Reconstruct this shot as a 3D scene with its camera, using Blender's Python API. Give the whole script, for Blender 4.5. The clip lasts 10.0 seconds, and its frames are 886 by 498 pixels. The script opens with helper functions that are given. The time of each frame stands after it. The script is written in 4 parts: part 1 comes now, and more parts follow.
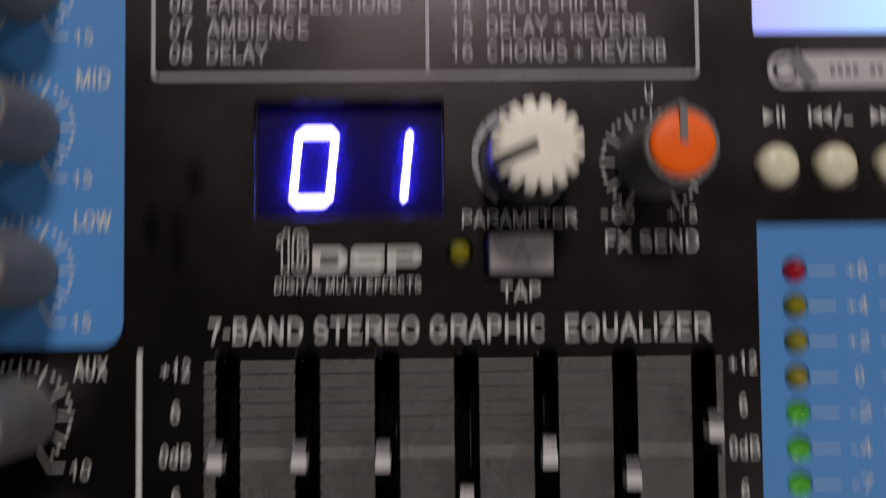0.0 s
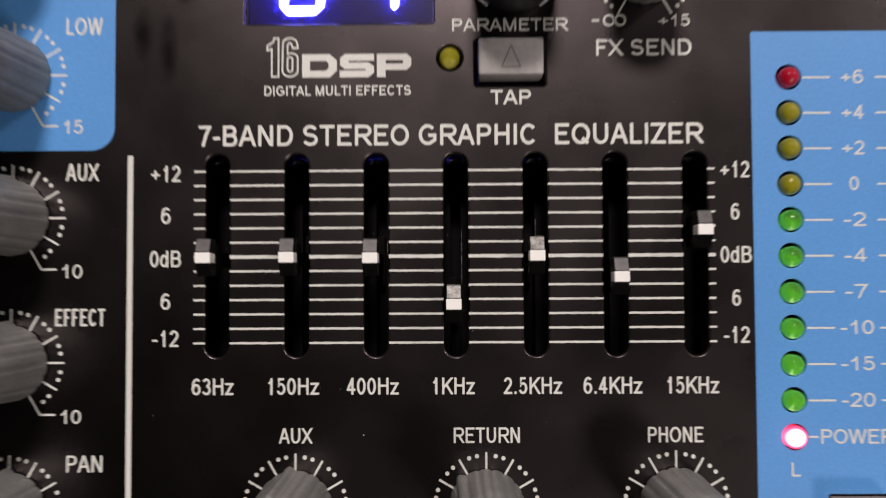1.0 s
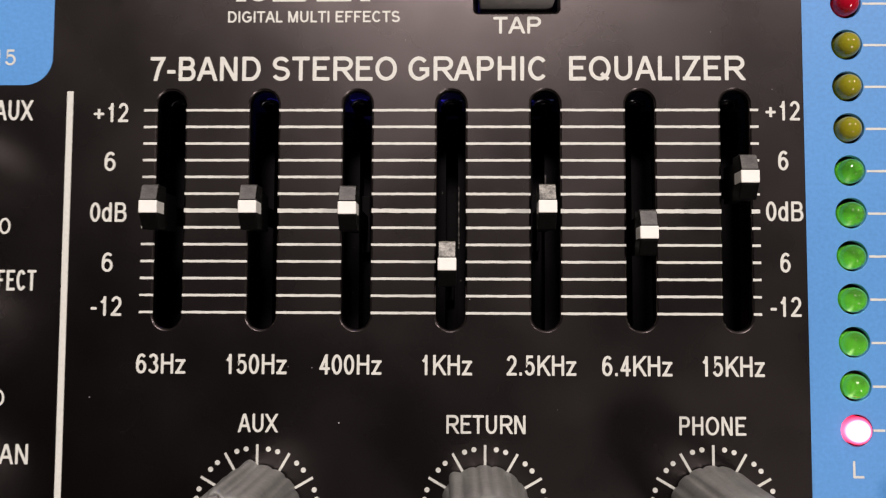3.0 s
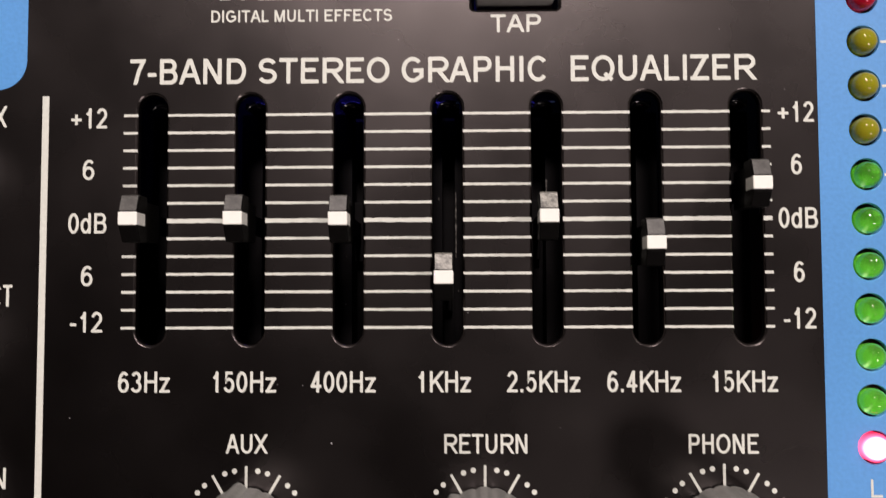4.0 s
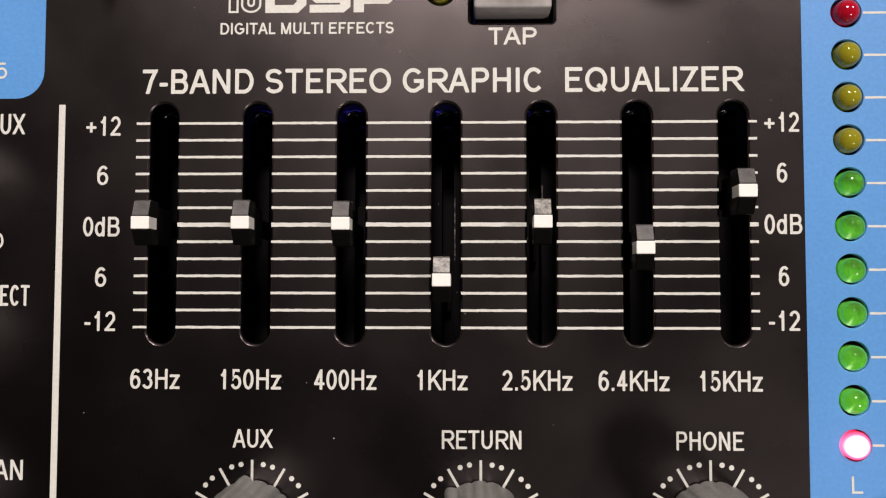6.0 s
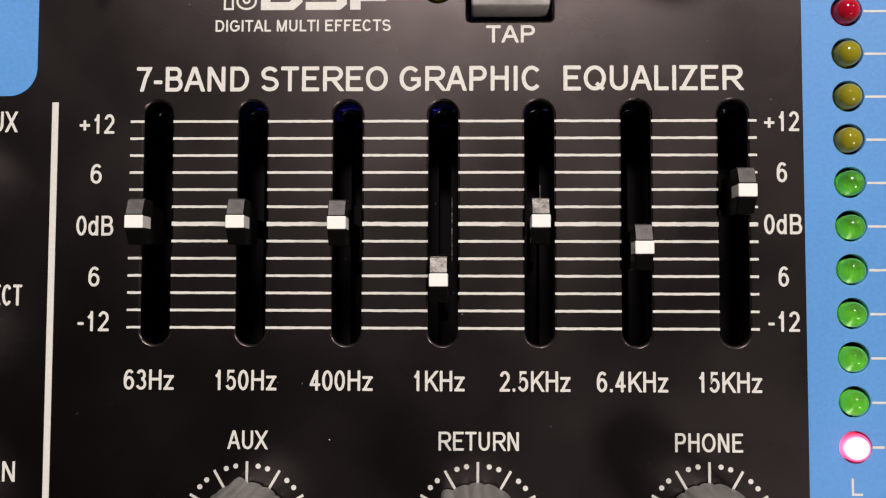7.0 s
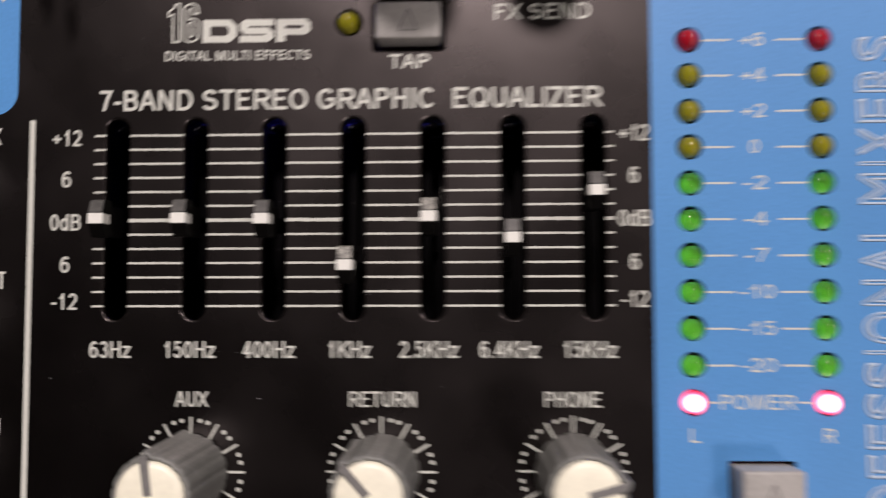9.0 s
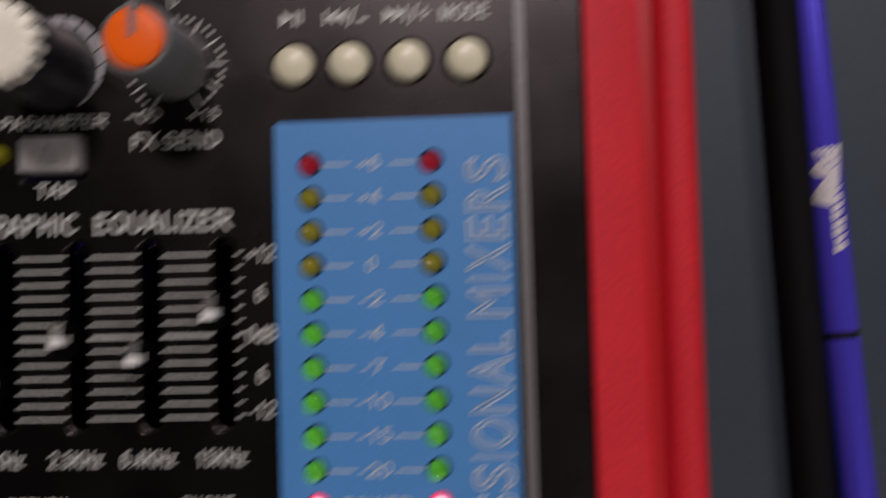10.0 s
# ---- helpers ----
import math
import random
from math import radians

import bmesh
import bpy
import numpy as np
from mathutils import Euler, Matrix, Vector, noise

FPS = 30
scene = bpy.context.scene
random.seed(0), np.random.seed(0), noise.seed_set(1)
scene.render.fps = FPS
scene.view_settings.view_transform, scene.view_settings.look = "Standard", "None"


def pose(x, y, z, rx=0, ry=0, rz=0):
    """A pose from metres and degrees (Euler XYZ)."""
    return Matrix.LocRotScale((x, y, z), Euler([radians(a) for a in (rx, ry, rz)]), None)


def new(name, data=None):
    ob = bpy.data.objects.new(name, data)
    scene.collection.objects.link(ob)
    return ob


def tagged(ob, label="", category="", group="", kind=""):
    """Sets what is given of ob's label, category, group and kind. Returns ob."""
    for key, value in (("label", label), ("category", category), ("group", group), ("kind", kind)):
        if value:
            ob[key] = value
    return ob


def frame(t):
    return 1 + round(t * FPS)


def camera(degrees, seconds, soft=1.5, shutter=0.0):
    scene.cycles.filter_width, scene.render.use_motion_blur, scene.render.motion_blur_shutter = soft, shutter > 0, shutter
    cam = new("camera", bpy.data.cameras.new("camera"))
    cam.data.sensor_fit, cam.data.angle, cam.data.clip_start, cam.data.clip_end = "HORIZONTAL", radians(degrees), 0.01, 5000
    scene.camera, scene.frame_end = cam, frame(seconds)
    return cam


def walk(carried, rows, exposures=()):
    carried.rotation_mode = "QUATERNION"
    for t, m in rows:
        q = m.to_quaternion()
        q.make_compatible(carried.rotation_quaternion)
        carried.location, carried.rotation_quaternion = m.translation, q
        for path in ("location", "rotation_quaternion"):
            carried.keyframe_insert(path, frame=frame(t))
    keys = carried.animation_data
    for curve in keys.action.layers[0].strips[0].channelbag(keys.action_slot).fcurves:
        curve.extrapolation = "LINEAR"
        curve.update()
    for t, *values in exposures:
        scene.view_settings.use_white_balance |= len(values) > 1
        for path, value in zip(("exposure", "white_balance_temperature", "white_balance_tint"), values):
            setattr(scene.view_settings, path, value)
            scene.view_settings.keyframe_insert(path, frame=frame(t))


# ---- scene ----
MM = 0.001
DESK = 0.775          # desk top
DECK = 25.0           # control surface above the desk, in mm
cam = camera(52.0, 10.0, soft=1.2, shutter=1.0)
# seconds; eye in mm over the control surface; turn in degrees
ROWS = [
    (0.0, 28.45, 9.32, 114.81, 2.649, -0.799, -0.576),
    (0.1, 28.33, 5.17, 116.38, 2.290, -0.746, -0.791),
    (0.3, 29.52, -2.36, 118.67, 1.827, -0.455, -1.244),
    (0.5, 29.92, -10.06, 119.59, 2.170, -0.075, -1.013),
    (0.7, 31.40, -12.93, 119.15, 2.048, 0.250, -0.739),
    (1.0, 32.43, -14.11, 113.62, 2.120, 0.590, -0.289),
    (1.5, 32.07, -18.31, 101.10, 3.501, 0.462, 0.309),
    (2.0, 31.98, -20.48, 98.70, 3.752, 0.609, 0.424),
    (2.5, 33.27, -22.34, 97.38, 3.949, 0.894, 0.251),
    (2.7, 33.67, -22.02, 96.80, 4.087, 1.123, 0.294),
    (3.8, 34.88, -19.48, 91.19, 3.172, 1.315, -0.137),
    (4.0, 34.31, -18.85, 90.90, 3.221, 1.193, -0.197),
    (4.5, 32.70, -16.94, 92.11, 2.223, 0.544, -0.320),
    (5.0, 34.02, -18.51, 93.39, 2.755, 0.971, -0.187),
    (5.5, 35.18, -19.48, 94.16, 3.273, 1.461, -0.130),
    (5.7, 35.32, -18.51, 94.85, 3.113, 1.650, -0.008),
    (7.0, 35.24, -18.43, 93.89, 3.090, 1.420, 0.160),
    (7.5, 34.55, -17.26, 93.67, 2.534, 1.113, 0.085),
    (8.0, 34.67, -17.51, 93.55, 2.607, 1.006, 0.204),
    (8.5, 36.34, -18.50, 99.29, 2.671, 1.010, 0.184),
    (8.8, 42.75, -19.58, 107.63, 2.998, 1.747, 0.208),
    (9.0, 47.91, -21.23, 112.60, 3.400, 1.932, -0.121),
    (9.2, 54.49, -20.77, 117.86, 3.179, 2.082, -0.287),
    (9.5, 69.64, -19.84, 119.75, 3.033, 2.700, -0.972),
    (9.6, 76.11, -18.79, 119.46, 2.959, 2.730, -1.227),
    (9.8, 87.43, -13.90, 119.58, 2.927, 2.316, -1.821),
    (9.9, 93.84, -8.31, 119.27, 2.046, 2.912, -1.683),
    (10.0, 99.21, -4.59, 118.91, 2.021, 3.437, -1.526),
]
walk(cam, [(t, pose(x * MM, y * MM, DESK + (DECK + z) * MM, rx, ry, rz)) for t, x, y, z, rx, ry, rz in ROWS],
     exposures=[(0, -1.04, 6200, 13), (0.3, -0.74, 6250, 12), (0.7, -0.3, 6350, 12), (1.0, -0.1, 6400, 12), (1.5, 0.04, 6500, 11), (2.5, 0.14, 6500, 11), (4.0, 0.2, 6550, 11),
                (8.0, 0.17, 6500, 11), (8.5, 0.16, 6500, 11), (9.0, -0.12, 6450, 12), (9.5, -0.58, 6250, 13), (10.0, -0.96, 6200, 15)])

# ---- light ----
world = bpy.data.worlds.new("world")
world.use_nodes = True
world.node_tree.nodes["Background"].inputs[0].default_value = (0.9, 0.95, 1.0, 1)
world.node_tree.nodes["Background"].inputs[1].default_value = 0.05
scene.world = world

ROOM = 2.5            # ceiling height


def ceiling_lamp_light(name, at, size, power, color):
    data = bpy.data.lights.new(name, "AREA")
    data.shape, data.size, data.energy, data.color = "DISK", size, power, color
    lamp = new(name, data)
    lamp.location = at
    return tagged(lamp, "round ceiling lamp shining down on the desk", "light", kind="structure")


LAMPS = [((0.04, 1.07, ROOM - 0.075), 0.32, 41.5, (1.0, 0.865, 0.835)),
         ((0.96, -1.02, ROOM - 0.075), 0.42, 14.5, (1.0, 0.865, 0.835)),
         ((1.32, 1.02, ROOM - 0.075), 0.28, 17.0, (1.0, 0.865, 0.835))]
for at, size, power, color in LAMPS:
    ceiling_lamp_light("lamp_light", at, size, power, color)


# ---- materials ----
def material(name, color, rough=0.5, metal=0.0, grain=0.0, grain_size=900.0, bump=0.0, blotch=0.0, blotch_size=40.0,
             coat=0.0, emit=None, strength=0.0, subsurface=0.0, spec=0.5, rough_vary=0.0, clear=0.0):
    m = bpy.data.materials.new(name)
    m.use_nodes = True
    t = m.node_tree
    b = t.nodes["Principled BSDF"]
    b.inputs["Base Color"].default_value = (*color, 1)
    b.inputs["Roughness"].default_value = rough
    b.inputs["Metallic"].default_value = metal
    b.inputs["Coat Weight"].default_value = coat
    b.inputs["Coat Roughness"].default_value = 0.08
    b.inputs["Specular IOR Level"].default_value = spec
    if clear:
        b.inputs["Transmission Weight"].default_value = clear
        b.inputs["IOR"].default_value = 1.45
    if subsurface:
        b.inputs["Subsurface Weight"].default_value = subsurface
        b.inputs["Subsurface Radius"].default_value = (1, 1, 1)
        b.inputs["Subsurface Scale"].default_value = 0.001
    if emit:
        b.inputs["Emission Color"].default_value = (*emit, 1)
        b.inputs["Emission Strength"].default_value = strength
    if grain or blotch or bump or rough_vary:
        co = t.nodes.new("ShaderNodeTexCoord")
        fine = t.nodes.new("ShaderNodeTexNoise")
        fine.inputs["Scale"].default_value = grain_size
        fine.inputs["Detail"].default_value = 3
        t.links.new(co.outputs["Object"], fine.inputs["Vector"])
        wide = t.nodes.new("ShaderNodeTexNoise")
        wide.inputs["Scale"].default_value = blotch_size
        wide.inputs["Detail"].default_value = 4
        t.links.new(co.outputs["Object"], wide.inputs["Vector"])

        def ranged(source, low, high):
            r = t.nodes.new("ShaderNodeMapRange")
            r.inputs["From Min"].default_value, r.inputs["From Max"].default_value = 0.3, 0.7
            r.inputs["To Min"].default_value, r.inputs["To Max"].default_value = low, high
            t.links.new(source.outputs["Fac"], r.inputs["Value"])
            return r
        a, c = ranged(fine, 1 - grain, 1 + grain), ranged(wide, 1 - blotch, 1 + blotch)
        mul = t.nodes.new("ShaderNodeMath")
        mul.operation = "MULTIPLY"
        t.links.new(a.outputs[0], mul.inputs[0])
        t.links.new(c.outputs[0], mul.inputs[1])
        mix = t.nodes.new("ShaderNodeVectorMath")
        mix.operation = "SCALE"
        mix.inputs[0].default_value = color
        t.links.new(mul.outputs[0], mix.inputs["Scale"])
        t.links.new(mix.outputs[0], b.inputs["Base Color"])
        if rough_vary:
            rv = ranged(wide, max(0.02, rough - rough_vary), rough + rough_vary)
            t.links.new(rv.outputs[0], b.inputs["Roughness"])
        if bump:
            bn = t.nodes.new("ShaderNodeBump")
            bn.inputs["Strength"].default_value = bump
            bn.inputs["Distance"].default_value = 0.00005
            t.links.new(fine.outputs["Fac"], bn.inputs["Height"])
            t.links.new(bn.outputs[0], b.inputs["Normal"])
    return m


PANEL = material("black_powder_coat", (0.0006, 0.0004, 0.0004), 0.275, grain=0.6, grain_size=9000, bump=0.085, spec=0.68, blotch=0.2, blotch_size=60, rough_vary=0.04)


def stain(mat, spots, gloss):
    """Dull smears that take gloss from a coat: centre and half size of each, in mm."""
    t = mat.node_tree
    co = t.nodes.new("ShaderNodeTexCoord")
    fuzz = t.nodes.new("ShaderNodeTexNoise")
    fuzz.inputs["Scale"].default_value = 420
    fuzz.inputs["Detail"].default_value = 4
    t.links.new(co.outputs["Object"], fuzz.inputs["Vector"])
    total = None
    for x, y, w, h in spots:
        place = t.nodes.new("ShaderNodeMapping")
        place.vector_type = "TEXTURE"
        place.inputs["Location"].default_value = (x * MM, y * MM, 0)
        place.inputs["Scale"].default_value = (w * MM, h * MM, 1)
        t.links.new(co.outputs["Object"], place.inputs["Vector"])
        ball = t.nodes.new("ShaderNodeTexGradient")
        ball.gradient_type = "SPHERICAL"
        t.links.new(place.outputs[0], ball.inputs["Vector"])
        if total is None:
            total = ball.outputs["Fac"]
        else:
            add = t.nodes.new("ShaderNodeMath")
            add.operation = "ADD"
            t.links.new(total, add.inputs[0])
            t.links.new(ball.outputs["Fac"], add.inputs[1])
            total = add.outputs[0]
    rough = t.nodes.new("ShaderNodeMath")
    rough.operation = "MULTIPLY"
    t.links.new(total, rough.inputs[0])
    t.links.new(fuzz.outputs["Fac"], rough.inputs[1])
    level = t.nodes.new("ShaderNodeMapRange")
    level.inputs["From Min"].default_value, level.inputs["From Max"].default_value = 0.0, 0.4
    level.inputs["To Min"].default_value, level.inputs["To Max"].default_value = gloss, gloss * 0.35
    t.links.new(rough.outputs[0], level.inputs["Value"])
    t.links.new(level.outputs[0], mat.node_tree.nodes["Principled BSDF"].inputs["Specular IOR Level"])


PANEL.node_tree.nodes["Principled BSDF"].inputs["Specular Tint"].default_value = (1.0, 0.89, 0.87, 1)
stain(PANEL, ((-6.6, 17.6, 1.5, 4.0), (-3.3, 15.6, 1.4, 5.0), (-1.2, 24.0, 1.6, 3.5)), 0.92)
CHASSIS = material("black_steel", (0.006, 0.0055, 0.0052), 0.45, grain=0.3, grain_size=2400, bump=0.3)
LIP = material("glossy_black_lip", (0.002, 0.002, 0.003), 0.13, grain=0.2)
TRACK = material("fader_track_plastic", (0.0013, 0.0010, 0.0013), 0.6, grain=0.3, grain_size=500, spec=0.06)
BLUE = material("blue_print", (0.081, 0.275, 0.605), 0.42, grain=0.06, grain_size=2600, bump=0.12, blotch=0.04, blotch_size=50)
BLUE_EDGE = material("glossy_blue_edge", (0.081, 0.275, 0.605), 0.32, grain=0.05, grain_size=2600)
INK = material("white_print", (0.59, 0.615, 0.555), 0.5, grain=0.06, grain_size=3000, bump=0.2)
GREY_INK = material("grey_print", (0.42, 0.42, 0.43), 0.5, grain=0.08, grain_size=3000)
BLUE_INK = material("pale_blue_print", (0.52, 0.64, 0.78), 0.5, grain=0.06, grain_size=3000)
KNOB = material("grey_knob_plastic", (0.168, 0.175, 0.163), 0.45, grain=0.12, grain_size=1800, bump=0.25, blotch=0.12, blotch_size=250)
KNOB_BLACK = material("black_knob_plastic", (0.012, 0.012, 0.013), 0.35, grain=0.2, grain_size=1500, bump=0.2)
CAP_WHITE = material("white_cap_plastic", (0.92, 0.91, 0.74), 0.4, grain=0.03, grain_size=1200, blotch=0.05, blotch_size=300)
CAP_CREAM = material("cream_button_plastic", (0.74, 0.72, 0.50), 0.32, grain=0.03, grain_size=1200, blotch=0.05, blotch_size=300)
CAP_BLUE = material("blue_cap_plastic", (0.05, 0.27, 0.72), 0.3, grain=0.03, blotch=0.05, blotch_size=300)
CAP_ORANGE = material("orange_cap_plastic", (1.0, 0.15, 0.003), 0.4, spec=0.3, grain=0.03, blotch=0.06, blotch_size=300)
CAP_PLUM = material("plum_cap_plastic", (0.22, 0.008, 0.07), 0.3, grain=0.03, blotch=0.06, blotch_size=300)
BUTTON = material("grey_button_plastic", (0.38, 0.375, 0.355), 0.45, grain=0.08, grain_size=1500, bump=0.2, blotch=0.1, blotch_size=220)
POINTER = material("grey_pointer", (0.17, 0.17, 0.165), 0.5, grain=0.1, grain_size=1500)
FADER = material("dark_fader_plastic", (0.0035, 0.0033, 0.0032), 0.5, grain=0.3, grain_size=4200, bump=0.3, spec=0.04)
# grey with worn blotches; the grey paints light caught by the dark plastic
FADER_GRIP_LIT = material("worn_lit_fader_grip", (0.06, 0.06, 0.055), 0.42, grain=0.22, grain_size=5200, bump=0.2, blotch=0.5, blotch_size=700)
# pale grey for a painted glint in the slots and for crumbs
GLINT_AND_CRUMBS = material("pale_glint_and_crumbs", (0.085, 0.08, 0.072), 0.25, grain=0.9, grain_size=2200, bump=0.6, blotch=0.8, blotch_size=900)
# paler for two caps: rubbed wear plus a painted highlight
GRIP_RUBBED_LIT = material("rubbed_lit_fader_grip", (0.19, 0.19, 0.165), 0.36, grain=0.3, grain_size=5200, bump=0.25, blotch=0.75, blotch_size=1300)
FADER_WHITE = material("white_fader_stripe", (0.80, 0.82, 0.76), 0.45, grain=0.04)
LED_GREEN = material("green_led_resin", (0.30, 0.72, 0.13), 0.06, clear=0.88)
LED_YELLOW = material("yellow_led_resin", (0.29, 0.275, 0.015), 0.06, clear=0.25)
LED_RED = material("red_led_resin", (0.52, 0.008, 0.03), 0.06, clear=0.45)
CUP_GREEN = material("green_led_cup", (0.12, 0.42, 0.05), 0.3, grain=0.25, grain_size=900)
CUP_YELLOW = material("yellow_led_cup", (0.22, 0.225, 0.018), 0.3, grain=0.25, grain_size=900)
CUP_RED = material("red_led_cup", (0.30, 0.006, 0.01), 0.3, grain=0.25, grain_size=900)


def lit_resin(name):
    """Red resin lit from the die inside it: white-hot over the die, deep red at the rim."""
    m = material(name, (0.5, 0.03, 0.06), 0.12)
    t = m.node_tree
    co, place, ball, ramp, power = (t.nodes.new(k) for k in ("ShaderNodeTexCoord", "ShaderNodeMapping", "ShaderNodeTexGradient", "ShaderNodeValToRGB", "ShaderNodeMapRange"))
    place.vector_type, ball.gradient_type = "TEXTURE", "SPHERICAL"
    place.inputs["Location"].default_value = (-0.16 * MM, 0.0, 0.0)
    place.inputs["Scale"].default_value = (1.75 * MM, 1.62 * MM, 50 * MM)
    t.links.new(co.outputs["Object"], place.inputs["Vector"])
    t.links.new(place.outputs[0], ball.inputs["Vector"])
    t.links.new(ball.outputs["Fac"], ramp.inputs["Fac"])
    t.links.new(ball.outputs["Fac"], power.inputs["Value"])
    e = ramp.color_ramp.elements
    e[0].position, e[0].color = 0.10, (1.0, 0.015, 0.07, 1)
    e[1].position, e[1].color = 0.46, (1.0, 0.62, 0.70, 1)
    mid = e.new(0.27)
    mid.color = (1.0, 0.10, 0.22, 1)
    power.inputs["From Min"].default_value, power.inputs["From Max"].default_value = 0.10, 0.50
    power.inputs["To Min"].default_value, power.inputs["To Max"].default_value = 0.9, 4.5
    b = t.nodes["Principled BSDF"]
    t.links.new(ramp.outputs[0], b.inputs["Emission Color"])
    t.links.new(power.outputs[0], b.inputs["Emission Strength"])
    return m


LED_LIT = lit_resin("lit_red_led")
SEGMENT = material("lit_blue_segment", (0.4, 0.4, 0.8), 0.4, emit=(0.22, 0.20, 1.0), strength=40.0)
LEAK = material("lit_module_edge", (0.1, 0.1, 0.3), 0.5, emit=(0.08, 0.06, 1.0), strength=12.0)
SCREEN = material("dark_display_window", (0.008, 0.005, 0.045), 0.25, grain=0.1, grain_size=800)
LCD = material("lit_lcd", (0.4, 0.5, 0.9), 0.3, emit=(0.34, 0.38, 1.0), strength=2.1)
lcd = LCD.node_tree
lcd_co, lcd_split, lcd_range, lcd_ramp = (lcd.nodes.new(k) for k in ("ShaderNodeTexCoord", "ShaderNodeSeparateXYZ", "ShaderNodeMapRange", "ShaderNodeValToRGB"))
lcd_range.inputs["From Min"].default_value, lcd_range.inputs["From Max"].default_value = 0.070, 0.101
lcd_ramp.color_ramp.elements[0].color, lcd_ramp.color_ramp.elements[1].color = (0.30, 0.27, 1.0, 1), (0.30, 0.78, 1.0, 1)
lcd.links.new(lcd_co.outputs["Object"], lcd_split.inputs[0])
lcd.links.new(lcd_split.outputs[0], lcd_range.inputs["Value"])
lcd.links.new(lcd_range.outputs[0], lcd_ramp.inputs["Fac"])
lcd.links.new(lcd_ramp.outputs[0], lcd.nodes["Principled BSDF"].inputs["Emission Color"])
SILVER = material("silver_trim", (0.20, 0.195, 0.19), 0.45, metal=0.3, grain=0.06, grain_size=900, bump=0.15)
BADGE = material("silver_badge", (0.50, 0.50, 0.48), 0.4, metal=0.2, grain=0.06, grain_size=900)
RED = material("red_side_plastic", (0.63, 0.016, 0.026), 0.55, spec=0.34, grain=0.12, grain_size=1600, bump=0.5, blotch=0.08, blotch_size=60)
# the side's red, deepened to stand for light bounced inside the groove
RED_BOUNCE = material("red_bounce_plastic", (0.46, 0.008, 0.012), 0.35, grain=0.08, grain_size=1600, bump=0.2)
DESK_MAT = material("blue_grey_desk", (0.020, 0.035, 0.047), 0.5, grain=0.12, grain_size=1500, bump=0.4, blotch=0.1, blotch_size=18)
PEN_BLUE = material("metallic_blue_pen", (0.10, 0.078, 0.74), 0.24, metal=0.45, grain=0.05, coat=0.3)
PEN_BLACK = material("black_pen_ring", (0.01, 0.01, 0.012), 0.3, grain=0.05)
# near-black for the tube that stands in for the pen's shadow
SHADOW_BLACK = material("pen_shadow_black", (0.0012, 0.0012, 0.0015), 0.8, grain=0.2, grain_size=900, spec=0.2)
PEN_PRINT = material("white_pen_print", (0.62, 0.60, 0.58), 0.5, grain=0.1)
PLASTER = material("plaster", (0.62, 0.59, 0.56), 0.8, grain=0.05, grain_size=60, blotch=0.05, blotch_size=2)
CEILING_PAINT = material("ceiling_paint", (0.05, 0.049, 0.047), 0.85, grain=0.04, grain_size=60)
CARPET = material("carpet", (0.10, 0.095, 0.09), 0.9, grain=0.3, grain_size=300)
LAMP_METAL = material("white_lamp_metal", (0.7, 0.7, 0.7), 0.5, grain=0.03)


# mostly clear, slightly frosted blue: spreads the digits' light in place of lens bloom
HALO_PANE = bpy.data.materials.new("frosted_blue_halo")
HALO_PANE.use_nodes = True
ft = HALO_PANE.node_tree
ft.nodes.remove(ft.nodes["Principled BSDF"])
clear, frost, both = (ft.nodes.new(k) for k in ("ShaderNodeBsdfTransparent", "ShaderNodeBsdfTranslucent", "ShaderNodeMixShader"))
clear.inputs["Color"].default_value = (0.93, 0.92, 1.0, 1)
frost.inputs["Color"].default_value = (0.16, 0.13, 1.0, 1)
both.inputs["Fac"].default_value = 0.06
ft.links.new(clear.outputs[0], both.inputs[1])
ft.links.new(frost.outputs[0], both.inputs[2])
ft.links.new(both.outputs[0], ft.nodes["Material Output"].inputs["Surface"])


# ---- mesh helpers (all in mm) ----
def finish(bm, smooth=False, angle=40):
    if smooth:
        for f in bm.faces:
            f.smooth = True
        for e in bm.edges:
            if len(e.link_faces) == 2 and e.calc_face_angle(0) > radians(angle):
                e.smooth = False
    me = bpy.data.meshes.new("mesh")
    bm.transform(Matrix.Scale(MM, 4))
    bm.to_mesh(me)
    bm.free()
    return me


def part(name, shape, mat, parent, label="", at=(0, 0, 0), turn=0, smooth=False):
    me = shape if isinstance(shape, bpy.types.Mesh) else finish(shape, smooth)
    if mat and not me.materials:
        me.materials.append(mat)
    ob = new(name, me)
    ob.parent = parent
    ob.location = [c * MM for c in at]
    ob.rotation_euler = (0, 0, radians(turn))
    if label:
        tagged(ob, label)
    return ob


def box_into(bm, x0, x1, y0, y1, z0, z1):
    v = [bm.verts.new((x, y, z)) for z in (z0, z1) for x, y in ((x0, y0), (x1, y0), (x1, y1), (x0, y1))]
    for f in ((3, 2, 1, 0), (4, 5, 6, 7), (0, 1, 5, 4), (1, 2, 6, 5), (2, 3, 7, 6), (3, 0, 4, 7)):
        bm.faces.new([v[i] for i in f])
    return v


def box(x0, x1, y0, y1, z0, z1, bevel=0.0, segments=2):
    bm = bmesh.new()
    box_into(bm, x0, x1, y0, y1, z0, z1)
    if bevel:
        bmesh.ops.bevel(bm, geom=bm.edges[:], offset=bevel, segments=segments, profile=0.5, affect="EDGES")
    return bm


